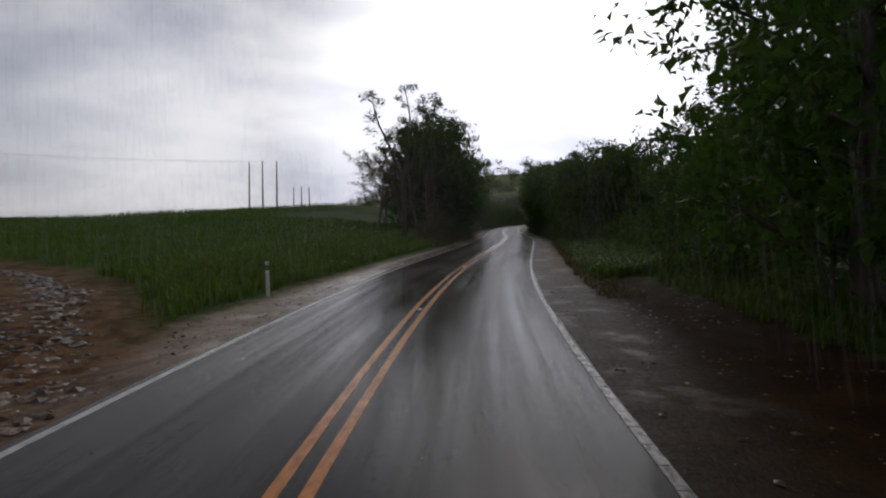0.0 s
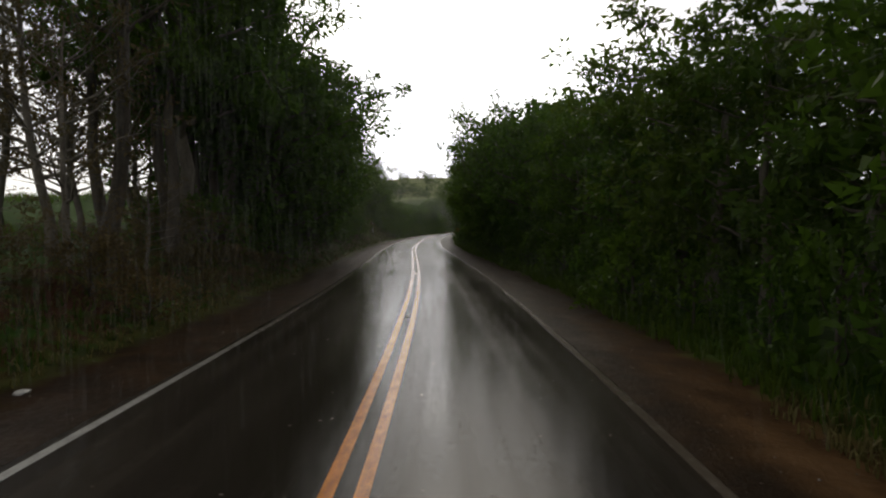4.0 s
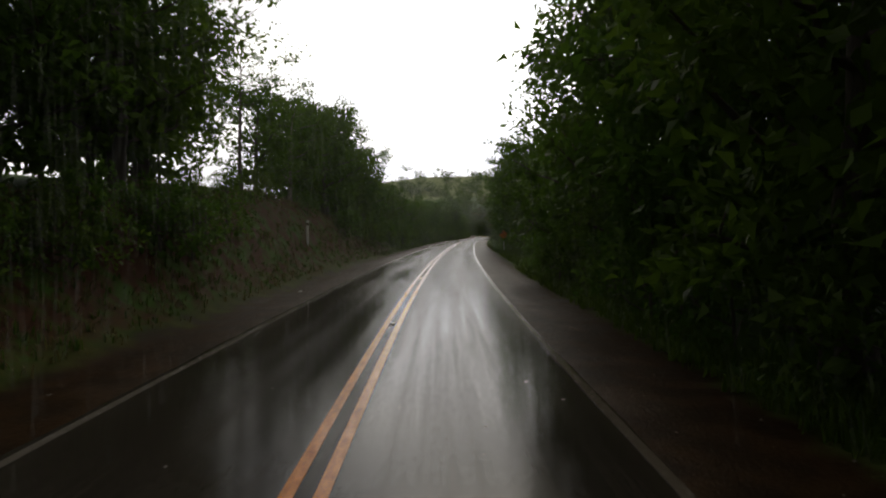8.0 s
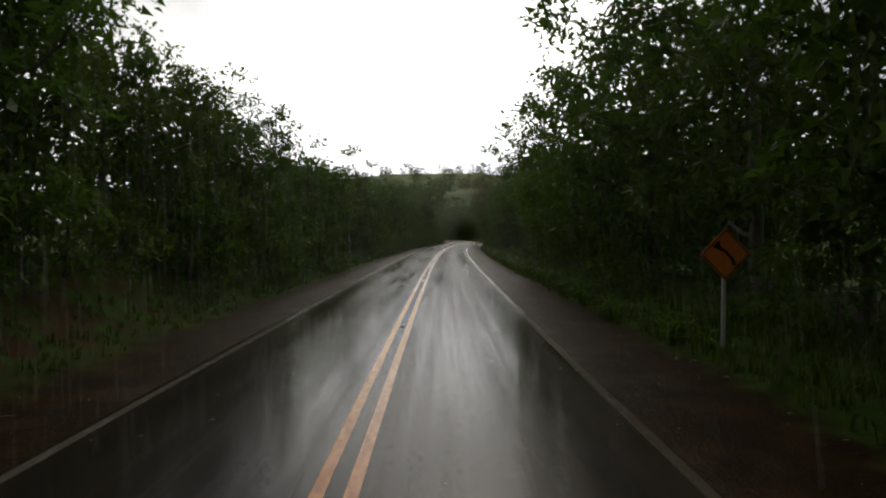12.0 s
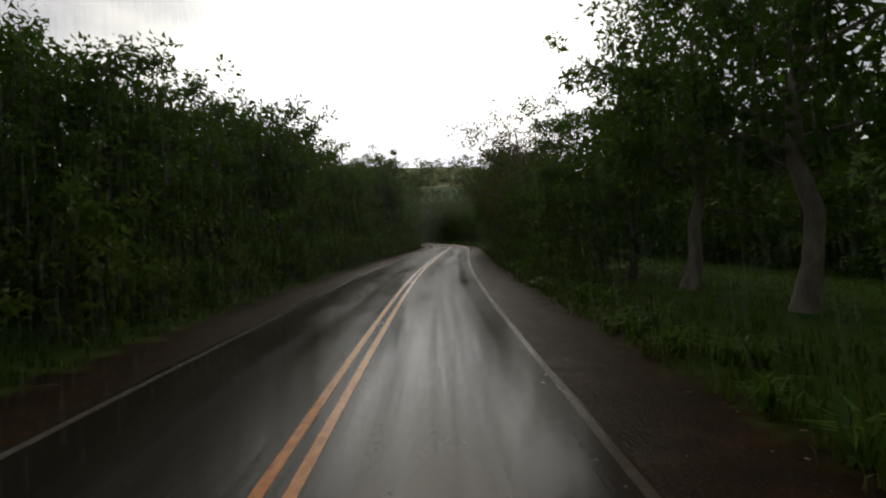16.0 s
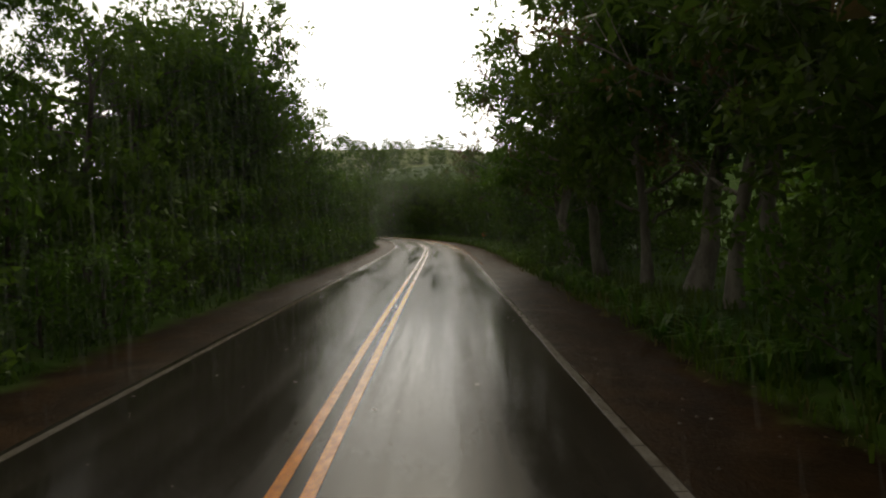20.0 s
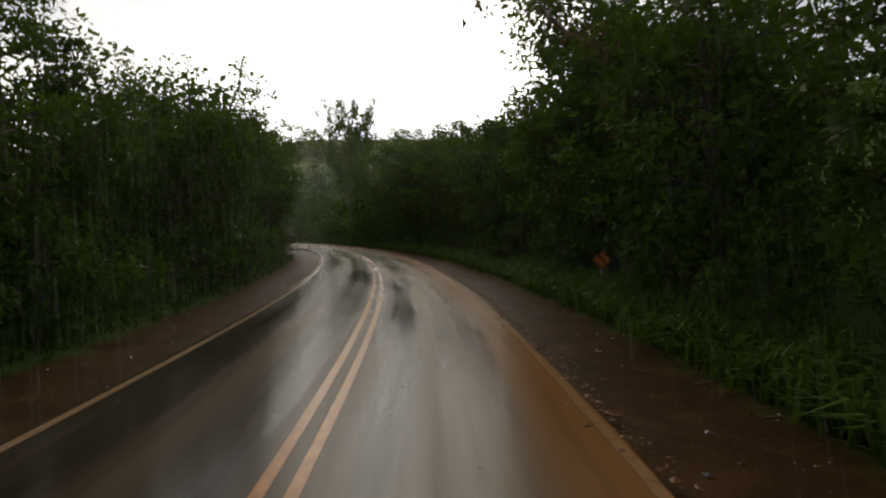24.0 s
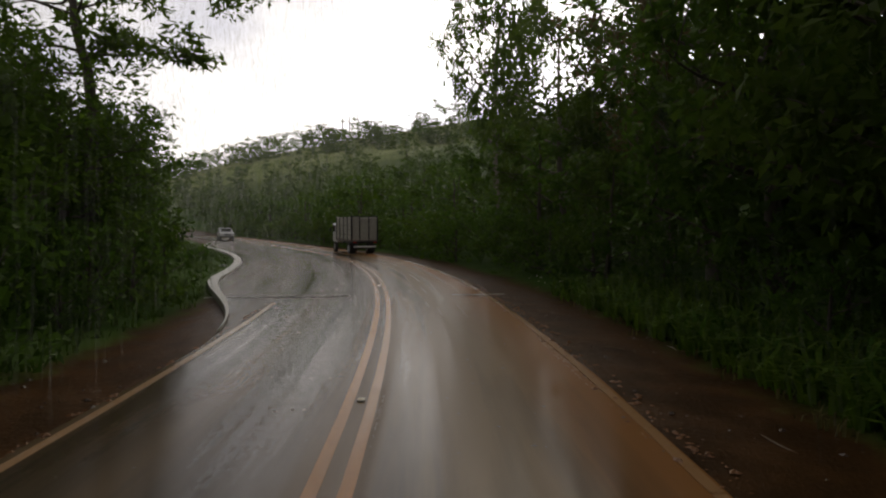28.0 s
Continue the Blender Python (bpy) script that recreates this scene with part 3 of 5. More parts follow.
def ribbon(name, lat0, lat1, s0, s1, top, thick, material, step=2.0, cols=2, wobble=0.0, crown=0.0, taper=None):
    """A strip laid along the road, with closed sides."""
    s = np.linspace(s0, s1, max(2, int((s1 - s0) / step) + 1))
    lats = np.linspace(lat0, lat1, cols)
    S, L = np.meshgrid(s, lats, indexing="ij")
    if taper:  # the strip swells from lat -3.24 and back again
        a, b, c, d = taper
        L = -3.24 + (L + 3.24) * smooth(S, a, b) * (1 - smooth(S, c, d))
    if wobble:
        L = L + wobble * (np.sin(S * 1.9) * 0.4 + np.sin(S * 0.53 + 1) * 0.6) * (np.abs(L) > 3)
    x, y, _ = at(S.ravel(), L.ravel())
    z = top - crown * np.abs(L.ravel()) / 3.5
    up = np.stack([x, y, z], 1)
    lo = up - np.array([0, 0, thick])
    n, c = len(s), cols
    i = (np.arange(n - 1)[:, None] * c + np.arange(c - 1)[None, :]).ravel()
    f = [np.stack([i, i + 1, i + c + 1, i + c], 1)]
    N = n * c
    a = np.arange(n - 1) * c
    f.append(np.stack([a, a + c, a + c + N, a + N], 1))
    b = a + c - 1
    f.append(np.stack([b + c, b, b + N, b + c + N], 1))
    me = mesh_of(name, np.concatenate([up, lo]), np.concatenate(f), material)
    ss, ll = np.tile(S.ravel(), 2), np.tile(L.ravel(), 2)
    put_attr(me, "s", ss)
    put_attr(me, "lat", ll)
    uvl = me.uv_layers.new(name="road")
    vi = np.empty(len(me.loops), dtype=np.int32)
    me.loops.foreach_get("vertex_index", vi)
    uvl.data.foreach_set("uv", np.stack([ll[vi], ss[vi]], 1).astype(np.float32).ravel())
    return me


tagged(new("road", ribbon("road", -3.26, 3.35, -110, 740, 0.0, 0.22, M_ROAD, 1.0, 15, 0.03)),
       "wet dark asphalt road, muddy towards the bend", "road", kind="structure")
BAY = (430.0, 447.0, 486.0, 512.0)
tagged(new("lay_by", ribbon("lay_by", -6.55, -3.24, 428, 514, -0.004, 0.22, M_ROAD, 1.0, 7, 0.0, 0.0, BAY)),
       "muddy paved widening inside the bend", "road", kind="structure")
tagged(new("lay_by_edging", ribbon("lay_by_edging", -6.74, -6.32, 432, 508, 0.06, 0.22, M_CONCRETE, 1.0, 2, 0.0, 0.0, BAY)),
       "pale wet concrete edging of the road widening", "kerb", kind="structure")
for nm, la, lb, mt, text in (("edge_line_left", -W_LEFT - 0.06, -W_LEFT + 0.06, M_WHITE, "worn white edge line painted on wet asphalt"),
                             ("centre_line_left", -0.215, -0.085, M_YELLOW, "orange-yellow line of the double centre line"),
                             ("centre_line_right", 0.085, 0.215, M_YELLOW, "orange-yellow line of the double centre line")):
    tagged(new(nm, ribbon(nm, la, lb, -110, 437 if nm == "edge_line_left" else 740, 0.005, 0.006, mt, 1.0)), text, "road marking", kind="structure")

# the right edge line: thick paint, cracked across every half metre where the camera sees it well
edge_right = tagged(new("edge_line_right", ribbon("edge_line_right", W_RIGHT - 0.06, W_RIGHT + 0.06, -110, 740, 0.003, 0.006, M_ROAD, 1.0)),
                    "cracked white edge line, partly under mud", "road marking", kind="structure")
PIECE = 0.56
for first, last, cracked in ((-110, -2, False), (-2, 44, True), (44, 300, False), (300, 440, True), (440, 740, False)):
    for i in range(int((last - first) / PIECE) if cracked else 1):
        s = first + PIECE * i
        e = 0.006 * math.sin(i * 7.3)
        part("line_piece" if cracked else "line_stretch",
             ribbon("line_piece", W_RIGHT - 0.062 + e, W_RIGHT + 0.062 + e, s, s + PIECE - 0.018 if cracked else last, 0.010, 0.008, M_WHITE_SOILED, 0.3 if cracked else 1.0),
             parent=edge_right)

# ---------------------------------------------------------------- plants
RNG = np.random.default_rng(7)


def unit(v):
    return v / (np.linalg.norm(v, axis=-1, keepdims=True) + 1e-9)


def leaves(centres, spreads, count, size, rng, droop=0.25, slim=0.42):
    """count leaves round every clump centre: one folded four-cornered blade each."""
    n = len(centres) * count
    c = np.repeat(centres, count, 0)
    r = np.repeat(spreads, count)[:, None]
    v = rng.normal(size=(n, 3))
    p = c + unit(v) * r * rng.random((n, 1)) ** 0.55 * np.array([1, 1, 0.72])
    d = unit(v + np.array([0, 0, -droop]) + rng.normal(size=(n, 3)) * 0.7)
    w = unit(np.cross(d, rng.normal(size=(n, 3))))
    ln = size * (0.65 + 0.7 * rng.random((n, 1)))
    wd = ln * slim * (0.8 + 0.4 * rng.random((n, 1)))
    nn = np.cross(d, w)
    a = p - d * ln * 0.5
    b = p + w * wd * 0.5 + nn * wd * 0.12
    t = p + d * ln * 0.5 - np.array([0, 0, 1]) * ln * 0.08
    e = p - w * wd * 0.5 + nn * wd * 0.12
    verts = np.stack([a, b, t, e], 1).reshape(-1, 3)
    return verts, np.arange(n * 4).reshape(-1, 4)


def flakes(centres, spreads, count, size, rng, droop=0.25, slim=0.62):
    """As leaves(), but small three-cornered ones, for the many on a crown's outside."""
    n = len(centres) * count
    c = np.repeat(centres, count, 0)
    r = np.repeat(spreads, count)[:, None]
    v = rng.normal(size=(n, 3))
    p = c + unit(v) * r * rng.random((n, 1)) ** 0.5 * np.array([1, 1, 0.72])
    d = unit(v + np.array([0, 0, -droop]) + rng.normal(size=(n, 3)) * 0.7)
    w = unit(np.cross(d, rng.normal(size=(n, 3))))
    ln = size * (0.6 + 0.8 * rng.random((n, 1)))
    wd = ln * slim * (0.8 + 0.4 * rng.random((n, 1)))
    verts = np.stack([p - d * ln * 0.5 + w * wd * 0.2, p - w * wd * 0.6 - d * ln * 0.05, p + d * ln * 0.55], 1).reshape(-1, 3)
    return verts, np.arange(n * 3).reshape(-1, 3)


def grow(rng, h, trunk_r, crown_from, radius, limbs, shape, clump, per_clump, leaf, extra, lean=0.03, bare=1.0, up=0.5, twigs=3, sides=7, inner=0):
    """A tree of height h: its wood (trunk, limbs, twigs) and its leaves. shape: the crown's radius by height, 0 to 1."""
    wv, wq, nb = [], [], 0
    k = 9
    zs = np.linspace(0, h * 0.93, k)
    bend = np.cumsum(rng.normal(size=(k, 2)) * lean * h / k * 2.2, 0)
    bend[0] = 0
    tr = np.column_stack([bend, zs])
    rr = trunk_r * (1 - zs / h) ** 0.75 + 0.015
    rr[0] *= 1.45
    v, q = tube(tr, rr, sides + 2, nb)
    wv.append(v), wq.append(q)
    nb += len(v)
    cents, sizes = [], []
    golden = rng.random() * 6
    for i in range(limbs):
        f = crown_from + (0.97 - crown_from) * (i + rng.random() * 0.7) / limbs
        z0 = f * h * 0.90
        start = np.array([np.interp(z0, zs, tr[:, 0]), np.interp(z0, zs, tr[:, 1]), z0])
        golden += 2.4 + rng.normal() * 0.35
        u = (f - crown_from) / (1 - crown_from)
        ln = radius * shape(u) * (0.8 + 0.4 * rng.random())
        rise = up * (0.5 + 0.7 * rng.random())
        tt = np.linspace(0, 1, 6)
        ang = golden + np.cumsum(rng.normal(size=6) * 0.13)
        pts = start + np.column_stack([np.cos(ang) * tt * ln, np.sin(ang) * tt * ln, rise * ln * tt ** 1.25 + rng.normal(size=6) * 0.02 * ln])
        r0 = max(0.018, np.interp(z0, zs, rr) * 0.55)
        v, q = tube(pts, r0 * (1 - tt * 0.85), max(sides - 3, 3), nb)
        wv.append(v), wq.append(q)
        nb += len(v)
        for j in range(twigs):
            g = 0.45 + 0.55 * (j + rng.random()) / twigs
            b0 = np.array([np.interp(g, tt, pts[:, a]) for a in range(3)])
            dirn = unit(rng.normal(size=3) * 0.8 + np.array([np.cos(golden), np.sin(golden), 0.5 * up]))
            tl = ln * (0.22 + 0.25 * rng.random())
            tw = b0 + dirn[None] * np.linspace(0, tl, 4)[:, None] + np.array([0, 0, 1]) * (np.linspace(0, 1, 4) ** 2)[:, None] * tl * 0.25
            v, q = tube(tw[::3], np.linspace(r0 * 0.35, 0.006, 2), 3, nb)
            wv.append(v), wq.append(q)
            nb += len(v)
            if rng.random() < bare:
                cents.append(tw[-1]), sizes.append(clump * (0.7 + 0.6 * rng.random()))
                if rng.random() < 0.6:
                    cents.append(tw[1]), sizes.append(clump * 0.7)
        if rng.random() < bare:
            cents.append(pts[-1]), sizes.append(clump)
    for _ in range(extra):
        u = rng.random()
        a = rng.random() * 6.283
        z = (crown_from + (1 - crown_from) * u) * h
        rad = radius * shape(u) * (0.45 + 0.6 * rng.random() ** 0.5)
        cents.append(np.array([np.cos(a) * rad, np.sin(a) * rad, z + rng.normal() * 0.3])), sizes.append(clump * (0.7 + 0.7 * rng.random()))
    lv, lf = flakes(np.array(cents), np.array(sizes), per_clump * 2, leaf * 0.95, rng)
    # broad inner leaves that shut the crown
    us = rng.random(inner)
    an, ra = rng.random(inner) * 6.283, radius * np.array([shape(u) for u in us]) * 0.74 * rng.random(inner) ** 0.5
    core = np.stack([np.cos(an) * ra, np.sin(an) * ra, (crown_from + (0.93 - crown_from) * us) * h], 1)
    iv, jf = leaves(core, np.full(inner, 0.3), 1, leaf * 1.55, rng, 0.3, 0.6)
    jf = np.concatenate([jf[:, [0, 1, 2]], jf[:, [0, 2, 3]]])
    lv, lf = np.concatenate([lv, iv]), np.concatenate([lf, jf + len(lv)])
    lv[:, 2] = np.maximum(lv[:, 2], 0.05)
    return np.concatenate(wv), np.concatenate(wq), lv, lf


def forked(rng):
    """An old tree that forks low into three long limbs, with thin leaf clumps at their ends."""
    wv, wq, nb, cents, sizes = [], [], 0, [], []

    def wood(pts, r0, r1, sides=8):
        nonlocal nb
        pts = np.array(pts, dtype=float)
        u = np.linspace(0, 1, len(pts))
        uu = np.linspace(0, 1, 6 * len(pts))
        fine = np.stack([np.interp(uu, u, pts[:, a]) for a in range(3)], 1)
        for _ in range(8):
            fine[1:-1] = (fine[:-2] + fine[1:-1] * 2 + fine[2:]) / 4
        fine[1:-1] += rng.normal(size=(len(fine) - 2, 3)) * min(r0, 0.1) * 0.12
        v, q = tube(fine, np.linspace(r0, r1, len(fine)), sides, nb)
        wv.append(v), wq.append(q)
        nb += len(v)
        return fine

    wood([(0, 0, -0.2), (0.02, 0, 0.5), (0.18, 0, 2.6), (0.10, 0, 5.5)], 0.29, 0.20, 11)
    limbs = [wood([(0.1, 0, 5.2), (-0.35, 0.1, 6.6), (-1.0, 0.3, 8.5), (-2.3, 0.5, 11.3), (-2.7, 0.4, 13.6)], 0.20, 0.035),
             wood([(0.1, 0, 5.3), (0.45, -0.2, 7.0), (0.5, -0.3, 8.8), (0.95, 0.4, 11.4), (0.4, 0.2, 14.0)], 0.21, 0.035),
             wood([(0.1, 0, 5.3), (0.7, 0.1, 6.5), (1.4, 0.2, 8.0), (2.5, -0.5, 10.6), (3.4, -0.6, 12.4)], 0.17, 0.03)]
    stub = wood([(-0.5, 0.12, 7.0), (-1.3, 0.3, 7.5), (-1.75, 0.3, 8.4)], 0.08, 0.02, 6)
    cents.append(stub[-1]), sizes.append(0.45)
    for limb in limbs:
        for g in np.linspace(0.42, 0.98, 9):
            b0 = limb[int(g * (len(limb) - 1))]
            d = unit(rng.normal(size=3) * np.array([1, 1, 0.5]) + np.array([0, 0, 0.7]))
            ln = 0.8 + 0.9 * rng.random()
            tw = wood([b0, b0 + d * ln * 0.5 + np.array([0, 0, 0.08]), b0 + d * ln], 0.035, 0.008, 4)
            if rng.random() < 0.9:
                cents.append(tw[-1]), sizes.append(0.50 + 0.38 * rng.random())
        cents.append(limb[-1]), sizes.append(0.6)
    lv, lf = flakes(np.array(cents), np.array(sizes), 84, 0.23, rng)
    return np.concatenate(wv), np.concatenate(wq), lv, lf


def dome(u):
    return 0.62 + 0.85 * u * (1.35 - u) - 0.75 * max(u - 0.6, 0) ** 1.2


def column(u):
    return 0.55 + 0.5 * math.sin(math.pi * min(u * 1.05, 1))


def umbrella(u):
    return 0.5 + 0.75 * u


def bushy(u):
    return 1.0 - 0.75 * u * u


def make_plant(name, label, category, bark, leaf_mat, grown):
    wv, wq, lv, lf = grown
    ob = thing(name, Matrix.Translation((0, -80, -300)), label, category)
    part("trunk" if category == "tree" else "stem", mesh_of(name + "_wood", wv, wq, bark, True), parent=ob)
    part("crown" if category == "tree" else "foliage", mesh_of(name + "_leaves", lv, lf, leaf_mat), parent=ob)
    return ob


SEED = [np.random.default_rng(20 + i) for i in range(24)]
SPECIES = {}


def species(key, h, *args):
    SPECIES.setdefault(key, []).append((h, make_plant(*args)))


for i in range(4):
    species("broad", 10.0, "broadleaf_tree", "broadleaf tree with a dense dark green crown in the rain", "tree", M_BARK, M_LEAF,
            grow(SEED[i], 10.0, 0.19, 0.12, 3.7, 16, dome, 0.72, 19, 0.265, 56, inner=1250))
for i in range(2):
    species("pale", 9.0, "light_green_tree", "roadside tree with a loose light green crown", "tree", M_BARK_PALE, M_LEAF_PALE,
            grow(SEED[4 + i], 9.0, 0.15, 0.18, 3.2, 14, dome, 0.64, 26, 0.24, 40, inner=170))
for i in range(2):
    species("tall", 16.0, "tall_tree", "tall slender tree with a thin high crown above a bare trunk", "tree", M_BARK, M_LEAF,
            grow(SEED[6 + i], 16.0, 0.28, 0.42, 3.3, 15, column, 0.70, 30, 0.25, 24, 0.05, inner=130))
species("sparse", 14.0, "half_bare_tree", "old half-bare tree with forked grey limbs and few leaves", "tree", M_BARK, M_LEAF, forked(SEED[8]))
species("umbrella", 12.0, "umbrella_tree", "tree with a flat spreading crown on a bare trunk", "tree", M_BARK, M_LEAF,
        grow(SEED[9], 12.0, 0.20, 0.62, 4.4, 13, umbrella, 0.75, 30, 0.24, 14, 0.04, 1.0, 0.22, inner=60))
for i in range(2):
    species("canopy", 11.0, "wide_crowned_tree", "wide-crowned roadside tree on a leaning pale trunk", "tree", M_BARK_PALE, M_LEAF,
            grow(SEED[19 + i], 11.0, 0.27, 0.36, 4.3, 16, dome, 0.80, 34, 0.26, 56, 0.09, inner=950))
species("feathery", 9.5, "fine_twigged_tree", "thin-leaved tree with a web of fine grey twigs", "tree", M_BARK_PALE, M_LEAF_DRY,
        grow(SEED[10], 9.5, 0.14, 0.25, 3.6, 20, dome, 0.5, 12, 0.18, 0, 0.04, 0.7, 0.75, 6))
for i in range(2):
    species("far", 10.0, "hillside_tree", "round dark green tree in the woods behind the road", "tree", M_BARK, M_LEAF,
            grow(SEED[16 + i], 10.0, 0.19, 0.05, 4.0, 7, dome, 1.05, 13, 0.55, 26, 0.03, 1, 0.5, 1, 2, 90))
for i in range(3):
    species("bush", 2.6, "roadside_bush", "dense dark green bush at the edge of the road verge", "bush", M_BARK, M_LEAF,
            grow(SEED[11 + i], 2.6, 0.05, 0.06, 1.7, 6, bushy, 0.52, 14, 0.22, 20, 0.02, 1, 0.7, 1, 2, 80))
species("palebush", 2.2, "light_green_bush", "light green leafy bush among wet grass", "bush", M_BARK, M_LEAF_PALE,
        grow(SEED[15], 2.2, 0.04, 0.06, 1.5, 6, bushy, 0.50, 14, 0.21, 18, 0.02, 1, 0.7, 1, 2, 60))
species("drybush", 1.8, "dry_shrub", "dry brown shrub of tangled bare twigs on the bank", "bush", M_BARK, M_LEAF_DRY,
        grow(SEED[18], 1.8, 0.03, 0.05, 1.5, 16, bushy, 0.32, 7, 0.14, 4, 0.04, 0.75, 0.8, 5, 4))
SPENT = set()


def plant(key, s, lat, h, wide=1.0, turn=None, sink=0.12, pick=None, rng=None):
    x, y, _ = at(s, lat)
    plant_xy(key, float(x), float(y), h, wide, turn, sink, pick, rng)


def plant_xy(key, x, y, h, wide=1.0, turn=None, sink=0.12, pick=None, rng=None):
    rng = rng or np.random.default_rng(int(abs(x) * 31 + abs(y) * 7 + h * 13))
    kinds = SPECIES[key]
    h0, ob = kinds[int(rng.integers(len(kinds))) if pick is None else pick]
    z = float(height(x, y)[0]) - sink
    f = h / h0
    turn = rng.random() * 360 if turn is None else turn
    m = pose(x, y, z, rng.normal() * 2.0, rng.normal() * 2.0, turn)
    group = "trees along the road" if ob["category"] == "tree" else "bushes along the road"
    if id(ob) in SPENT:
        ob = copy_thing(ob, m)
    else:
        SPENT.add(id(ob))
        ob.matrix_world = m
    ob.scale = (f * wide, f * wide, f)
    tagged(ob, group=group)
    return ob


def row(keys, s0, s1, gap, lat, jitter, h0, h1, wide=1.0):
    """Plants of the given kinds along one side of the road."""
    rng = np.random.default_rng(int(s0 * 17 + abs(lat) * 101 + (5 if lat < 0 else 0)))
    s = s0
    while s < s1:
        plant(keys[int(rng.integers(len(keys)))], s + rng.normal() * gap * 0.2, lat + rng.normal() * jitter, h0 + (h1 - h0) * rng.random(),
              wide * (0.88 + 0.26 * rng.random()), rng=rng)
        s += gap * (0.75 + 0.5 * rng.random())


B3 = ["broad", "broad", "pale"]
BB = ["broad"]
BU = ["bush", "bush", "bush", "palebush"]
# right side of the road
FF = ["far"]
plant("broad", 15, 10.4, 12.0, 1.05, 40, pick=1)
plant("broad", 24, 12.4, 9.0, 1.1, 140)
plant("broad", 20, 15.0, 13.0, 1.1, 200)
plant("broad", 26.5, 16.2, 14.0, 1.1, 80)
plant("broad", 33, 12.6, 7.8, 1.1)
row(BB, 27, 60, 5.0, 13.0, 0.8, 5.8, 7.4, 1.15)
row(BU, 12, 60, 3.0, 10.2, 0.6, 1.6, 2.8)
for s, lat in ((50, 18.0), (58, 19.5), (67, 21.0)):
    plant("broad", s, lat, 10.5, 1.1)
row(B3, 62, 100, 4.2, 9.2, 0.5, 7.6, 9.4, 1.15)
plant("broad", 61, 12.8, 9.2, 1.2)
plant("broad", 67, 12.5, 10.4, 1.2)
row(BB, 100, 119, 4.3, 9.6, 0.5, 9.5, 11.5, 1.05)
row(BB, 119, 157, 4.3, 8.8, 0.5, 11.5, 14.5, 0.98)
row(B3, 159, 168, 4.3, 10.2, 0.5, 8.0, 9.0, 1.0)
row(["pale", "broad"], 168, 188, 4.6, 10.8, 0.8, 7.0, 8.5, 1.05)
plant("broad", 185.5, 10.8, 12.0, 1.05)
plant("broad", 190, 10.4, 12.5, 1.05)
row(B3, 194, 232, 4.6, 10.2, 0.8, 9.0, 12.5, 1.0)
row(B3, 234, 254, 4.8, 10.9, 0.7, 8.5, 10.5, 1.1)
row(["broad", "pale"], 279, 300, 4.4, 9.4, 0.6, 5.8, 7.2, 1.12)
plant("canopy", 259.5, 10.9, 11.5, 1.0, 70, pick=0)
plant("canopy", 267, 10.8, 11.0, 1.0, 200, pick=1)
plant("broad", 273, 10.4, 9.0, 1.0, 300)
plant("canopy", 281.5, 11.0, 10.0, 1.0, 130)
plant("feathery", 303, 8.2, 13.0, 1.2)
plant("feathery", 308, 9.6, 12.5, 1.2)
plant("feathery", 318.5, 8.6, 12.0, 1.0, 150)
plant("feathery", 339, 8.4, 11.0, 1.0, 60)
row(["pale", "canopy"], 300, 312, 4.5, 9.4, 0.7, 8.0, 9.4, 1.0)
row(["pale", "canopy", "tall"], 312, 324, 4.5, 9.2, 0.7, 10.0, 13.0, 0.95)
row(["canopy", "canopy", "pale"], 324, 337, 4.3, 8.8, 0.4, 11.0, 13.2, 0.95)
row(BB, 341, 362, 4.0, 10.2, 0.6, 7.6, 9.2, 1.08)
row(["broad", "pale"], 363, 382, 4.4, 10.2, 0.7, 7.4, 9.2, 1.08)
plant("feathery", 366, 12.0, 12.5, 1.0)
plant("feathery", 381, 10.8, 13.5, 1.0, 45)
plant("pale", 386, 10.4, 12.6, 1.0)
row(BB, 384, 404, 4.4, 10.8, 0.7, 9.5, 11.5, 0.95)
row(B3, 404, 424, 4.4, 10.8, 0.7, 8.6, 11.0, 1.0)
row(["broad", "pale", "feathery"], 424, 446, 3.7, 11.2, 0.7, 9.5, 12.5, 1.0)
row(FF, 66, 104, 5.0, 13.5, 1.0, 7.0, 8.6, 1.15)
row(FF, 104, 158, 5.0, 13.5, 1.0, 11.0, 13.5, 1.0)
row(FF, 190, 250, 5.5, 15.0, 1.2, 7.5, 9.0, 1.15)
row(FF, 250, 345, 4.6, 26.0, 1.5, 10.0, 12.5, 1.25)
row(["bush"], 250, 345, 3.4, 23.0, 0.8, 2.6, 4.0, 1.2)
row(FF, 345, 384, 7.0, 16.0, 1.2, 7.0, 8.5, 1.1)
row(FF, 384, 446, 4.5, 15.8, 1.5, 9.0, 11.5, 1.1)
row(BU, 60, 165, 2.7, 7.2, 0.35, 1.4, 2.6, 0.9)
row(BU, 190, 244, 3.0, 8.8, 0.6, 1.2, 2.4, 0.9)
row(BU, 272, 300, 2.9, 7.2, 0.5, 1.2, 2.4, 0.9)
row(BU, 300, 317, 2.6, 7.6, 0.5, 1.6, 2.8, 1.0)
row(BU, 334, 342, 2.6, 7.6, 0.5, 1.4, 2.6, 1.0)
row(BU, 300, 345, 4.0, 12.6, 0.6, 1.8, 3.2, 1.0)
row(BU, 332, 440, 3.0, 9.4, 0.6, 1.4, 2.8, 0.95)
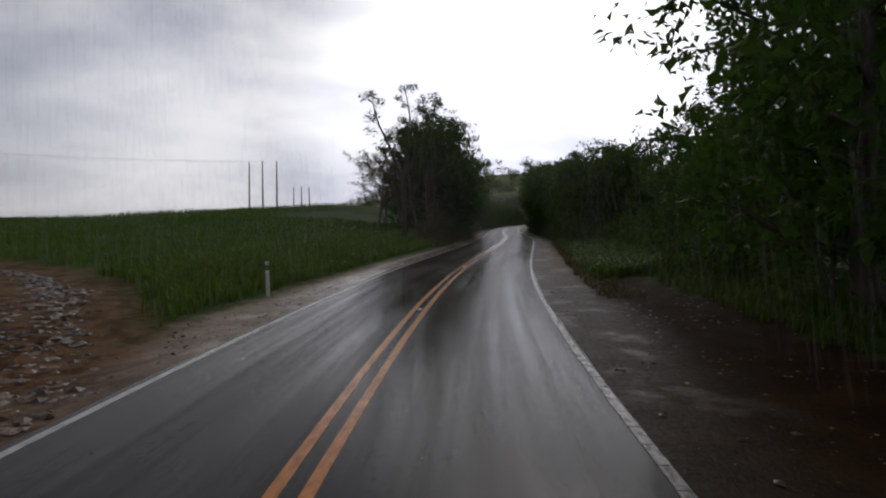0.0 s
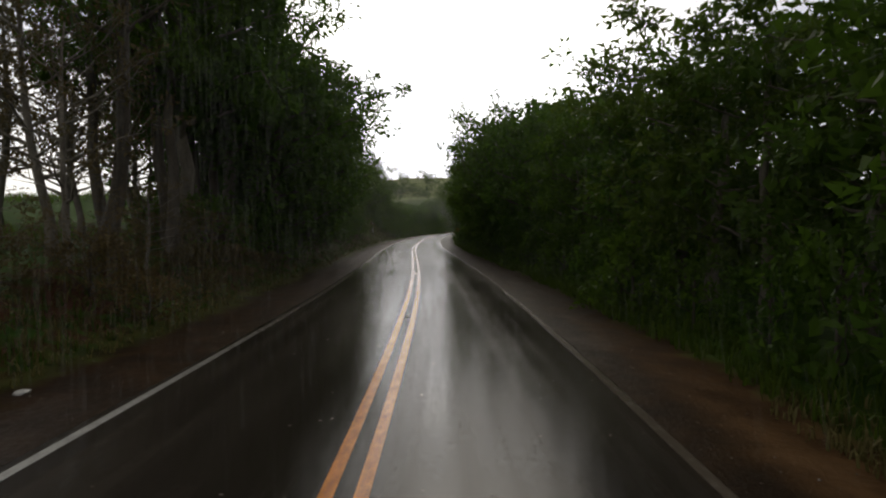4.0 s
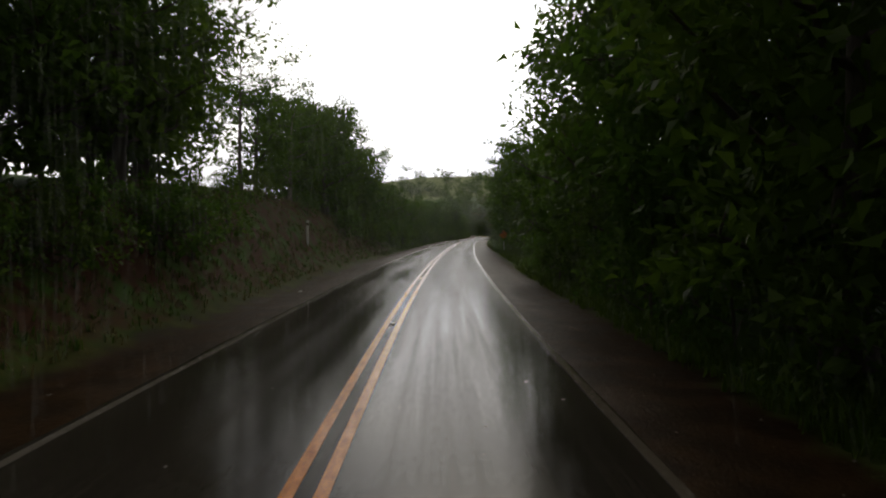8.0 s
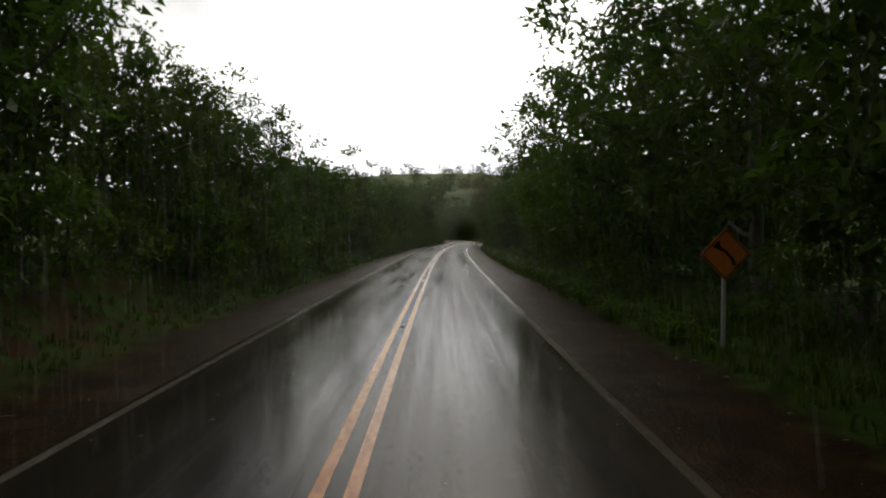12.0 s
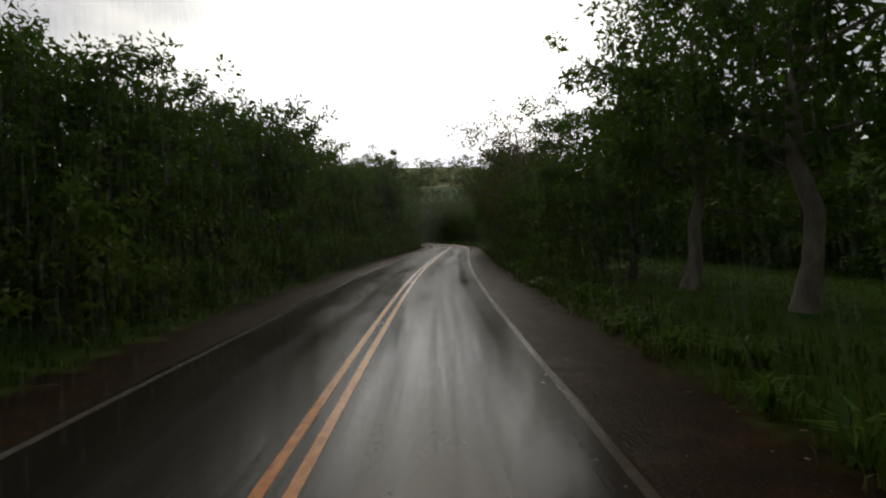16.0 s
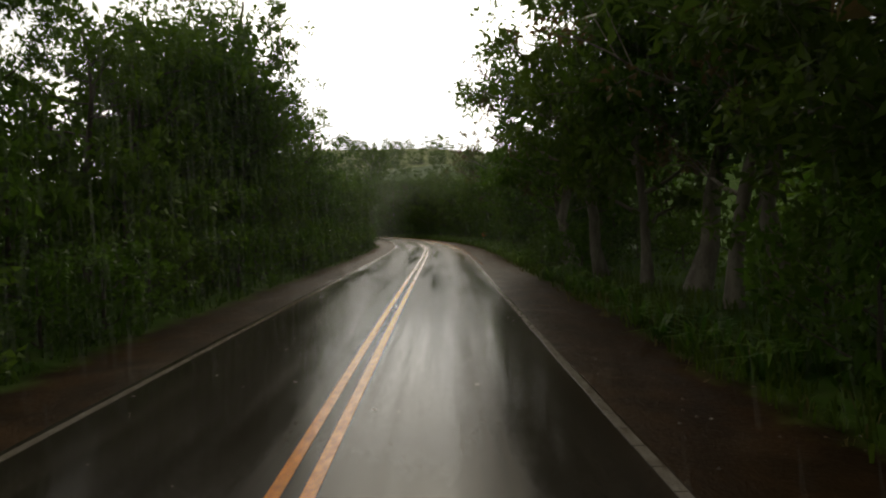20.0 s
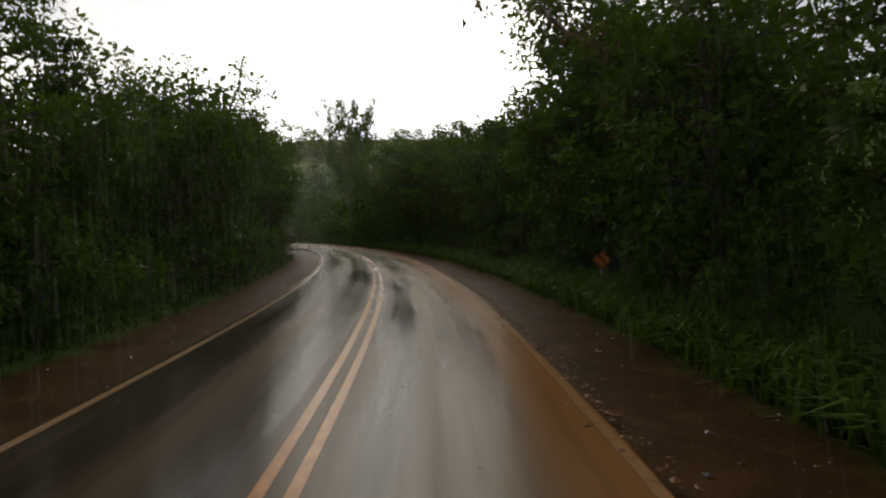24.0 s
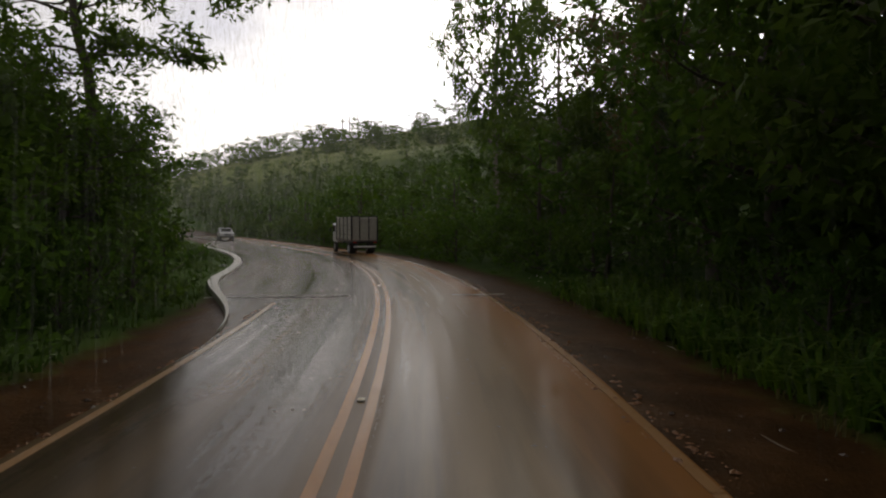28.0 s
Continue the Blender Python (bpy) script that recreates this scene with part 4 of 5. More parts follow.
# left side of the road
plant("sparse", 60, -9.0, 14.6, 1.0, 0)
plant("tall", 82, -10.2, 16.5, 0.9, 30)
plant("feathery", 81, -11.2, 10.5, 1.0, 80)
plant("feathery", 78.5, -9.4, 7.5, 0.9, 10)
plant("tall", 86, -9.4, 15.5, 0.9, 110)
row(["feathery"], 87, 106, 3.6, -16.0, 1.4, 8.5, 11.0, 1.15)
plant("tall", 89, -10.6, 16.0, 1.0, 250)
plant("canopy", 90, -10.2, 14.5, 0.95, 70)
plant("canopy", 96, -10.8, 15.0, 0.95, 190)
row(["tall"], 87, 103, 4.4, -12.0, 1.2, 13.0, 16.0, 0.95)
row(["broad", "broad", "tall"], 101, 128, 4.2, -10.6, 0.8, 11.5, 14.0, 0.92)
row(BB, 98, 121, 4.0, -8.3, 0.4, 10.5, 12.5, 1.12)
row(BB, 126, 150, 3.6, -10.6, 0.7, 9.5, 11.5, 1.0)
row(FF, 122, 146, 5.0, -15.5, 0.9, 8.5, 10.0, 1.0)
plant("umbrella", 155.5, -9.5, 7.6, 0.85, 60)
row(["broad", "pale"], 163, 174, 4.0, -10.6, 0.6, 6.8, 8.3, 1.0)
row(BB, 175, 188, 4.0, -10.8, 0.6, 9.5, 12.0, 0.95)
row(BB, 188, 197, 4.2, -10.2, 0.6, 9.3, 10.6, 1.02)
row(BB, 197, 206, 4.2, -10.6, 0.6, 7.8, 8.8, 1.0)
row(["broad", "broad", "broad", "pale"], 206, 264, 4.0, -10.0, 0.7, 6.6, 8.2, 1.1)
row(["bush"], 206, 229, 2.5, -8.9, 0.5, 2.6, 3.8, 0.9)
row(["bush"], 229, 253, 2.5, -11.2, 0.4, 2.6, 3.8, 0.9)
row(["bush"], 253, 298, 2.5, -8.9, 0.5, 2.6, 3.8, 0.9)
row(B3, 264, 280, 4.2, -10.3, 0.6, 7.2, 8.6, 1.05)
row(BB, 280, 306, 4.2, -10.4, 0.6, 9.0, 10.6, 1.0)
row(["broad", "broad", "tall"], 306, 330, 4.2, -10.8, 0.7, 8.8, 11.2, 0.95)
plant("tall", 338, -9.6, 15.5, 0.95, 100)
plant("broad", 336.5, -9.9, 13.0, 0.8, 30)
row(BB, 331, 346, 3.8, -10.9, 0.5, 10.0, 12.0, 0.95)
row(["bush"], 300, 348, 2.3, -9.2, 0.5, 3.2, 4.6, 0.8)
row(BB, 347, 373, 4.0, -10.0, 0.5, 6.5, 8.2, 1.05)
plant("umbrella", 351, -12.5, 11.5, 1.0)
plant("umbrella", 362, -12.0, 11.0, 1.0)
row(["broad", "pale"], 373, 391, 4.3, -9.4, 0.5, 7.0, 8.2, 0.95)
row(["broad", "broad", "pale"], 392, 411, 4.3, -9.2, 0.5, 8.2, 9.8, 0.95)
row(BB, 412, 426, 3.6, -9.0, 0.4, 9.2, 10.8, 1.0)
row(BB, 427, 447, 3.0, -10.0, 0.4, 5.9, 6.9, 1.25)
plant_xy("umbrella", 35.7, 435.5, 12.0, 1.35, 20)
plant_xy("canopy", 49.3, 472.0, 23.5, 0.5, 20)
row(FF, 102, 122, 6.0, -15.5, 1.0, 8.0, 11.0, 1.05)
row(FF, 190, 206, 5.5, -14.5, 1.2, 7.5, 8.8, 1.1)
row(FF, 206, 264, 5.5, -15.0, 1.2, 5.0, 6.5, 1.15)
row(FF, 264, 425, 5.5, -15.5, 1.2, 7.0, 9.0, 1.15)
row(BU, 89, 150, 2.8, -8.2, 0.4, 1.4, 2.6, 0.9)
row(["bush"], 92, 102, 2.1, -13.6, 0.9, 2.0, 3.4, 1.0)
row(["drybush"], 63, 92, 2.6, -7.0, 0.5, 0.6, 1.1, 1.2)
row(["drybush"], 68, 90, 3.4, -8.6, 0.5, 0.9, 1.5, 1.1)
for s, lat, h in ((66, -8.2, 1.6), (69, -7.6, 1.3), (72.5, -8.4, 2.1), (77, -7.9, 1.7), (81, -8.3, 2.2), (85, -7.7, 1.6)):
    plant("feathery", s, lat, h * 1.25, 1.5)
row(BU, 150, 175, 3.0, -9.6, 0.5, 0.8, 1.5, 0.9)
row(["bush"], 122, 148, 3.0, -7.6, 0.4, 1.2, 2.2, 1.0)
row(["bush"], 122, 152, 2.2, -11.6, 0.6, 4.2, 5.6, 0.8)
row(BU, 175, 212, 2.9, -7.9, 0.4, 1.4, 2.8, 0.92)
row(BU, 212, 227, 2.7, -7.1, 0.35, 1.5, 2.8, 0.95)
row(BU, 251, 375, 2.7, -6.9, 0.35, 1.5, 2.8, 0.95)
row(BU, 375, 443, 2.6, -7.2, 0.3, 1.6, 2.8, 1.0)
row(BU, 468, 540, 3.0, -14.0, 1.0, 1.4, 2.6, 1.0)
row(FF, 452, 560, 6.0, -18.0, 1.5, 7.0, 10.0, 1.1)
# the wooded hill outside the bend
for lat in (11.0, 18.0):
    row(FF, 442, 560, 6.5, lat, 1.5, 4.5 if lat < 14 else 5.5, 7.0 if lat < 14 else 8.5, 1.15)


def far_woods(name, label, places):
    """Many far trees as one body: x, y, height and width of each."""
    kinds = []
    for h0, ob in SPECIES["far"]:
        me = [c for c in ob.children if c.name.startswith("crown")][0].data
        v, f = np.empty(len(me.vertices) * 3), np.empty(len(me.loops), dtype=np.int32)
        me.vertices.foreach_get("co", v)
        me.loops.foreach_get("vertex_index", f)
        kinds.append((h0, v.reshape(-1, 3), f.reshape(-1, 3)))
    vs, fs, base = [], [], 0
    for i, (x, y, h, wide) in enumerate(places):
        h0, v, f = kinds[i % len(kinds)]
        a, sc = RNG.random() * 6.283, h / h0
        v = np.stack([(v[:, 0] * math.cos(a) - v[:, 1] * math.sin(a)) * sc * wide, (v[:, 0] * math.sin(a) + v[:, 1] * math.cos(a)) * sc * wide, v[:, 2] * sc], 1)
        vs.append(v + np.array([x, y, float(height(x, y)[0]) - 0.1]))
        fs.append(f + base)
        base += len(v)
    # the light leaf material is used here to imitate mist over the hillside
    tagged(new(name, mesh_of(name, np.concatenate(vs), np.concatenate(fs), M_LEAF_PALE)), label, "woods", kind="stuff")


hill_places = []
for lat, gap in ((18.0, 7.0), (27.0, 7.0), (38.0, 8.5), (51.0, 8.5)):
    for s in np.arange(562 if lat < 20 else 442, 640, gap):
        x, y, _ = at(s + RNG.normal() * 1.5, lat + RNG.normal() * 1.5)
        hill_places.append((float(x), float(y), 5.5 + 3 * RNG.random(), 1.15))
row(BU, 442, 560, 3.2, 7.4, 0.5, 1.8, 3.4, 1.1)
for x, y, h in ((52.5, 449.0, 12.5), (57.0, 445.0, 11.5), (59.0, 453.0, 11.0)):
    plant_xy("pale", x, y, h, 0.85)
plant_xy("umbrella", 24.0, 770.0, 15.0, 1.5)
for x, y, h, w in ((25.5, 593.0, 9.0, 1.25), (-25.0, 601.0, 7.0, 0.9), (-10.0, 600.0, 6.0, 1.2), (-2.0, 612.0, 6.0, 1.0)):
    plant_xy("umbrella", x, y, h, w)
for x, y, h in ((88, 772, 9), (93, 776, 7), (107, 770, 8), (121, 774, 8), (62, 776, 7), (34, 778, 9), (-14, 774, 8), (-58, 772, 9), (-66, 770, 7)):
    hill_places.append((x, y, h, 1.2))
for i in range(105):  # the slope towards the ridge
    hill_places.append((-125 + 2.4 * i + RNG.normal() * 3, 620 + 125 * RNG.random(), 6 + 4 * RNG.random(), 1.6))
far_woods("far_woods", "hillside woods behind the bend, light green leaves imitating mist", hill_places)


# ---------------------------------------------------------------- grass
def grass(name, label, places, h0, h1, material, blades=4, lean=0.55, broad=1.0):
    """One sheet of loose blades, for stretches of (s, lat) places."""
    s, lat = places[:, 0], places[:, 1]
    x, y, _ = at(s, lat)
    keep = track_amount(x, y) < 0.5
    x, y = x[keep], y[keep]
    z = height(x, y)
    n = len(x) * blades
    base = np.repeat(np.stack([x, y, z - 0.03], 1), blades, 0) + RNG.normal(size=(n, 3)) * np.array([0.07, 0.07, 0])
    h = (h0 + (h1 - h0) * RNG.random((n, 1))) * (0.6 + 0.4 * RNG.random((n, 1)))
    a = RNG.random((n, 1)) * 6.283
    out = np.concatenate([np.cos(a), np.sin(a), np.zeros((n, 1))], 1)
    side = np.concatenate([-np.sin(a), np.cos(a), np.zeros((n, 1))], 1)
    w = (0.011 + 0.012 * RNG.random((n, 1)) + 0.008 * h) * broad
    l1 = lean * (0.3 + RNG.random((n, 1)))
    mid = base + out * h * 0.28 * l1 + np.array([0, 0, 1]) * h * 0.62
    tip = base + out * h * 1.0 * l1 + np.array([0, 0, 1]) * h * (1.0 - 0.35 * l1)
    v = np.stack([base - side * w, base + side * w, mid + side * w * 0.8, mid - side * w * 0.8, tip], 1).reshape(-1, 3)
    i = np.arange(n)[:, None] * 5
    f = np.concatenate([i + np.array([[0, 1, 2]]), i + np.array([[0, 2, 3]]), i + np.array([[3, 2, 4]])])
    tagged(new(name, mesh_of(name, v, f, material)), label, "grass", kind="stuff")


def scatter(n, s0, s1, lat0, lat1, power=1.0):
    s = s0 + (s1 - s0) * RNG.random(n)
    u = RNG.random(n) ** power
    return np.stack([s, lat0 + (lat1 - lat0) * u], 1)


grass("field_grass", "tall wet green grass of the open field", np.concatenate([scatter(6500, 8, 66, -6.0, -14.0), scatter(5500, 5, 95, -14.0, -42.0)]),
      0.45, 0.85, M_GRASS)
grass("far_field_grass", "wet green grass on the far side of the field", scatter(8000, 30, 170, -36.0, -105.0), 0.7, 1.2, M_GRASS, 3)
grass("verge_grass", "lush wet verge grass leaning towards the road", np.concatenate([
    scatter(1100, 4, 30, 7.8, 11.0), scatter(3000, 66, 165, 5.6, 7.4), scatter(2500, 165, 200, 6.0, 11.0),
    scatter(3800, 200, 345, 5.6, 8.8)]), 0.22, 0.62, M_GRASS_SHADED)
grass("lush_grass", "long bright wet grass bending over the muddy shoulder", np.concatenate([scatter(6500, 340, 440, 5.9, 9.2, 1.2), scatter(5200, 27, 68, 5.9, 10.2)]), 0.4, 0.95, M_GRASS, 4, 0.9, 1.5)
grass("grass_tussocks", "arching tussocks of long broad wet grass at the verge", np.concatenate([
    scatter(420, 344, 440, 6.0, 7.6), scatter(160, 196, 335, 5.8, 7.2), scatter(90, 44, 66, 5.8, 7.6)]), 0.55, 1.05, M_GRASS, 16, 1.25, 1.9)
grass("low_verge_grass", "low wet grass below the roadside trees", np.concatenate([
    scatter(1800, 60, 185, -5.9, -8.0), scatter(3800, 185, 445, -5.6, -7.4), scatter(2600, 430, 540, -7.0, -12)]), 0.15, 0.45, M_GRASS_SHADED)
grass("lawn_grass", "short bright green lawn behind the roadside trees", scatter(6500, 246, 345, 9.0, 23.0), 0.12, 0.32, M_GRASS)
grass("dry_grass_fringe", "yellowed grass fringe along the muddy shoulder", np.concatenate([
    scatter(1400, 20, 70, 5.2, 6.6), scatter(900, 200, 440, 5.4, 7.0), scatter(900, 62, 92, -5.4, -9.0), scatter(500, 66, 160, -5.6, -6.8), scatter(1600, 122, 192, -6.0, -10.5)]), 0.12, 0.4, M_GRASS_DRY)


# ---------------------------------------------------------------- rain and haze
def rain_haze_material(name, share):
    """Mostly see-through rain pieces that scatter sky light; their pale veil imitates haze."""
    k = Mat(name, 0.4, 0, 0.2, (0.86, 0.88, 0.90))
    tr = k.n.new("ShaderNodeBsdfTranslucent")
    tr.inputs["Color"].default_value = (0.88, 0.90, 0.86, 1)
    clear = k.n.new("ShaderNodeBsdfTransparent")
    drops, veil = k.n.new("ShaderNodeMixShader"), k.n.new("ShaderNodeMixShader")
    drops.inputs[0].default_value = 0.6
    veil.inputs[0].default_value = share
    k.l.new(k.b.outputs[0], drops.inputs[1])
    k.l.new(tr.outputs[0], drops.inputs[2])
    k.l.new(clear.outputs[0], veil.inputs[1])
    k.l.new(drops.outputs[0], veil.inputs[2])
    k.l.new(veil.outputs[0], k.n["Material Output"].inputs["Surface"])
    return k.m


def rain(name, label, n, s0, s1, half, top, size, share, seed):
    """Thin slanting trails of fine rain and spray that add up to haze; none where the vehicle drives."""
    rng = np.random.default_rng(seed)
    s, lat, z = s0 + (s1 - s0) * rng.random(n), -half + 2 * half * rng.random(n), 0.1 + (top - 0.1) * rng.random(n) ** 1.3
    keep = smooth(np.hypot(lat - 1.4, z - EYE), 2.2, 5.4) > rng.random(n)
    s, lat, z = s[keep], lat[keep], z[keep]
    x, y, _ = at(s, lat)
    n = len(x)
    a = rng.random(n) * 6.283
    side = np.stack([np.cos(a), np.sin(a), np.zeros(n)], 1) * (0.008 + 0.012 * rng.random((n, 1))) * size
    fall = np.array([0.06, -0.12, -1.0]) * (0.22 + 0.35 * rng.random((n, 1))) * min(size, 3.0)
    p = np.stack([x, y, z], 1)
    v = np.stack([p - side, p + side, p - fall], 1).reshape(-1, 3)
    tagged(new(name, mesh_of(name, v, np.arange(n * 3).reshape(-1, 3), rain_haze_material(name + "_drops", share))), label, "rain", kind="stuff")


rain("rain", "fine grey rain and spray over the road, doubling as haze", 560000, 4, 470, 9.0, 11.0, 1.5, 0.020, 91)
# larger faint pieces, added as a stand-in for mist before the hill
rain("distant_rain", "pale see-through streaks imitating haze before the wooded hill", 170000, 470, 600, 75.0, 50.0, 6.0, 0.055, 92)


# ---------------------------------------------------------------- roadside furniture
def marker_post(s, lat, tall, tilt):
    x, y, th = at(s, lat)
    z = float(height(x, y)[0])
    ob = thing("marker_post", pose(float(x), float(y), z - 0.02, tilt, tilt * 0.6, math.degrees(th)), "slim white marker post with a dark band beside the road", "marker post", "marker posts")
    part("post", box(0.11, 0.07, tall + 0.3, 0, 0, tall / 2 - 0.15, 0.012), M_POST_WHITE, ob)
    band = part("band", box(0.116, 0.076, 0.16, 0, 0, tall - 0.22, 0.004), M_BLACK, ob, "black band near the top")
    part("reflector", box(0.06, 0.012, 0.07, 0, -0.042, tall - 0.22, 0.004), M_STUD, band, "small pale reflector")
    return ob


marker_post(20.5, -5.6, 1.18, -3)
marker_post(160.5, -7.2, 1.5, 1)


def warning_sign(s, lat, size, rise, lean, turn):
    """A diamond plate on a post, with a bent arrow."""
    x, y, th = at(s, lat)
    z = float(height(x, y)[0])
    ob = thing("warning_sign", pose(float(x), float(y), z, lean, -lean * 0.5, math.degrees(th) + turn), "orange diamond warning sign with a black bent arrow on a post", "road sign", "warning signs")
    part("post", box(0.07, 0.07, rise + 0.75, 0, 0.045, rise / 2 - 0.18, 0.008), M_CONCRETE, ob, "pale grey post")
    turned = Matrix.Rotation(radians(45), 4, 'Y')
    plate = part("plate", box(size, 0.012, size, 0, 0, rise, 0.003, turned), M_ORANGE, ob)
    rim = bmesh.new()
    for sx, sz in ((1, 0), (-1, 0), (0, 1), (0, -1)):
        b = box(0.022 if sx else size - 0.06, 0.004, 0.022 if sz else size - 0.06, sx * (size / 2 - 0.03), 0, sz * (size / 2 - 0.03), 0)
        me = bpy.data.meshes.new("strip")
        b.to_mesh(me)
        b.free()
        rim.from_mesh(me)
        bpy.data.meshes.remove(me)
    bmesh.ops.transform(rim, matrix=Matrix.Translation((0, -0.010, rise)) @ turned, verts=rim.verts)
    part("border", rim, M_SIGN_BLACK, plate, "black border line")
    arrow = bmesh.new()
    a = np.linspace(0, 1, 9)
    px = 0.24 * size - 0.46 * size * a ** 1.8
    pz = -0.30 * size + 0.52 * size * a
    w = 0.055 * size
    lo = [arrow.verts.new((px[i] - w, -0.010, rise + pz[i])) for i in range(9)]
    hi = [arrow.verts.new((px[i] + w, -0.010, rise + pz[i])) for i in range(9)]
    for i in range(8):
        arrow.faces.new((lo[i], hi[i], hi[i + 1], lo[i + 1]))
    tip = [arrow.verts.new((px[8] + dx * size, -0.010, rise + pz[8] + dz * size)) for dx, dz in ((-0.16, -0.02), (0.10, -0.14), (0.04, 0.16))]
    arrow.faces.new(tip)
    bmesh.ops.solidify(arrow, geom=list(arrow.faces), thickness=0.003)
    part("arrow", arrow, M_SIGN_BLACK, plate, "black bent arrow")
    return ob


warning_sign(196.0, 6.7, 0.76, 2.0, 2, 6)
warning_sign(384.5, 8.4, 0.52, 0.95, -6, -14)


def sign_from_behind(s, lat, rise, radius):
    """A round sign for the other lane, seen from its back."""
    x, y, th = at(s, lat)
    ob = thing("road_sign", pose(float(x), float(y), float(height(x, y)[0]), 1, -3, math.degrees(th)), "round road sign seen from its dark back on a pale post", "road sign")
    part("post", box(0.09, 0.07, rise + radius + 0.4, 0, 0, (rise + radius) / 2 - 0.2, 0.012), M_POST_WHITE, ob, "pale square post")
    plate = part("plate", cyl(radius, radius, 0.012, Matrix.Translation((0, 0.045, rise)) @ Matrix.Rotation(radians(90), 4, 'X'), 28, 0.003), M_SIGN_BACK, ob, "dark unpainted back")
    part("clamp", box(0.34, 0.02, 0.05, 0, 0.03, rise + 0.12, 0.005), M_STEEL, plate)
    part("clamp", box(0.34, 0.02, 0.05, 0, 0.03, rise - 0.12, 0.005), M_STEEL, plate)
    return ob


sign_from_behind(248.3, -8.9, 1.55, 0.33)


def power_pole(x, y, tall, girth=1.0):
    z = float(height(x, y)[0])
    ob = thing("power_pole", pose(x, y, z - 0.3, RNG.normal() * 0.6, RNG.normal() * 0.6, 0), "tall bare dark power pole standing on the grassy hill", "power pole", "power poles")
    v, q = tube(np.array([[0, 0, 0], [0, 0, tall * 0.5], [0, 0, tall], [0, 0, tall + 0.02]]), np.array([0.17, 0.14, 0.10, 0.01]) * girth, 10, 0)
    part("shaft", mesh_of("shaft", v, q, M_POLE, True), parent=ob)
    part("cap", cyl(0.13, 0.12, 0.10, Matrix.Translation((0, 0, tall - 0.12)), 10, 0.01), M_STEEL, ob, "grey metal cap")
    part("insulator", cyl(0.045, 0.03, 0.22, Matrix.Translation((0, 0, tall + 0.08)), 8, 0.01), M_CONCRETE, ob, "pale insulator pin")
    return (x, y, z - 0.3 + tall)


near_tops = [power_pole(-32.0 - 3.0 * i, 116.0 + 1.4 * i, 9.4) for i in range(3)]
for i in range(3):
    power_pole(-52.0 - 3.2 * i, 226.0 + 1.4 * i, 11.0, 1.5)
for i in range(3):
    power_pole(-26.0 - 5.0 * i, 776.0 + 1.5 * i, 18.0, 2.6)


def wire(a, b, sag):
    t = np.linspace(0, 1, 18)
    p = np.array(a)[None] * (1 - t)[:, None] + np.array(b)[None] * t[:, None]
    p[:, 2] -= 4 * sag * t * (1 - t)
    v, q = tube(p, np.full(18, 0.008), 4, 0)
    tagged(new("power_line", mesh_of("power_line", v, q, M_BLACK)), "thin dark sagging power line over the field", "power line", "power lines")


for i in range(3):
    wire(near_tops[i], (near_tops[i][0] - 68, near_tops[i][1] - 62, near_tops[i][2] + 1.0), 1.6)

# studs between the yellow lines
stud = thing("road_stud", Matrix(), "small raised road stud between the yellow lines", "road stud", "road studs")
part("body", box(0.10, 0.12, 0.03, 0, 0, 0.012, 0.010), M_STUD, stud)
part("reflector", box(0.085, 0.008, 0.014, 0, -0.061, 0.016, 0.002), M_POST_WHITE, stud, "pale reflector face")
stud_s = [1.0 + 15.2 * i for i in range(36)]
for i, s in enumerate(stud_s):
    x, y, th = at(s, 0.0)
    m = pose(float(x), float(y), 0.0, 0, 0, math.degrees(th))
    if i == 0:
        stud.matrix_world = m
    else:
        copy_thing(stud, m)

# ---------------------------------------------------------------- the lorry
M_TARP = plain("pale_weathered_boards", (0.40, 0.38, 0.32), 0.75)
M_PLANK = plain("weathered_grey_planks", (0.21, 0.18, 0.15), 0.75)
M_DARKSTEEL = plain("dark_chassis_steel", (0.035, 0.034, 0.034), 0.55, 0.5)
M_CAB = plain("faded_white_cab_paint", (0.55, 0.55, 0.53), 0.35)
M_CARPAINT = plain("white_car_paint", (0.74, 0.74, 0.74), 0.18, amount=0.06, bump=0.0)
M_RED = plain("red_lamp_plastic", (0.45, 0.02, 0.015), 0.25)
M_LAMP = plain("clear_lamp_plastic", (0.70, 0.70, 0.68), 0.12, bump=0.0)
M_GLASS = Mat("dark_vehicle_glass", 0.05, 0.0, 0.6, (0.012, 0.014, 0.016)).m


def wheel(name, parent, x, y, r, w):
    turn = Matrix.Translation((x, y, r)) @ Matrix.Rotation(radians(90), 4, 'Y')
    tyre = part(name, cyl(r, r, w, turn, 22, r * 0.10), M_BLACK, parent)
    part("rim", cyl(r * 0.56, r * 0.50, w + 0.02, turn, 16, 0.015), M_STEEL, tyre, "dull steel rim")
    return tyre


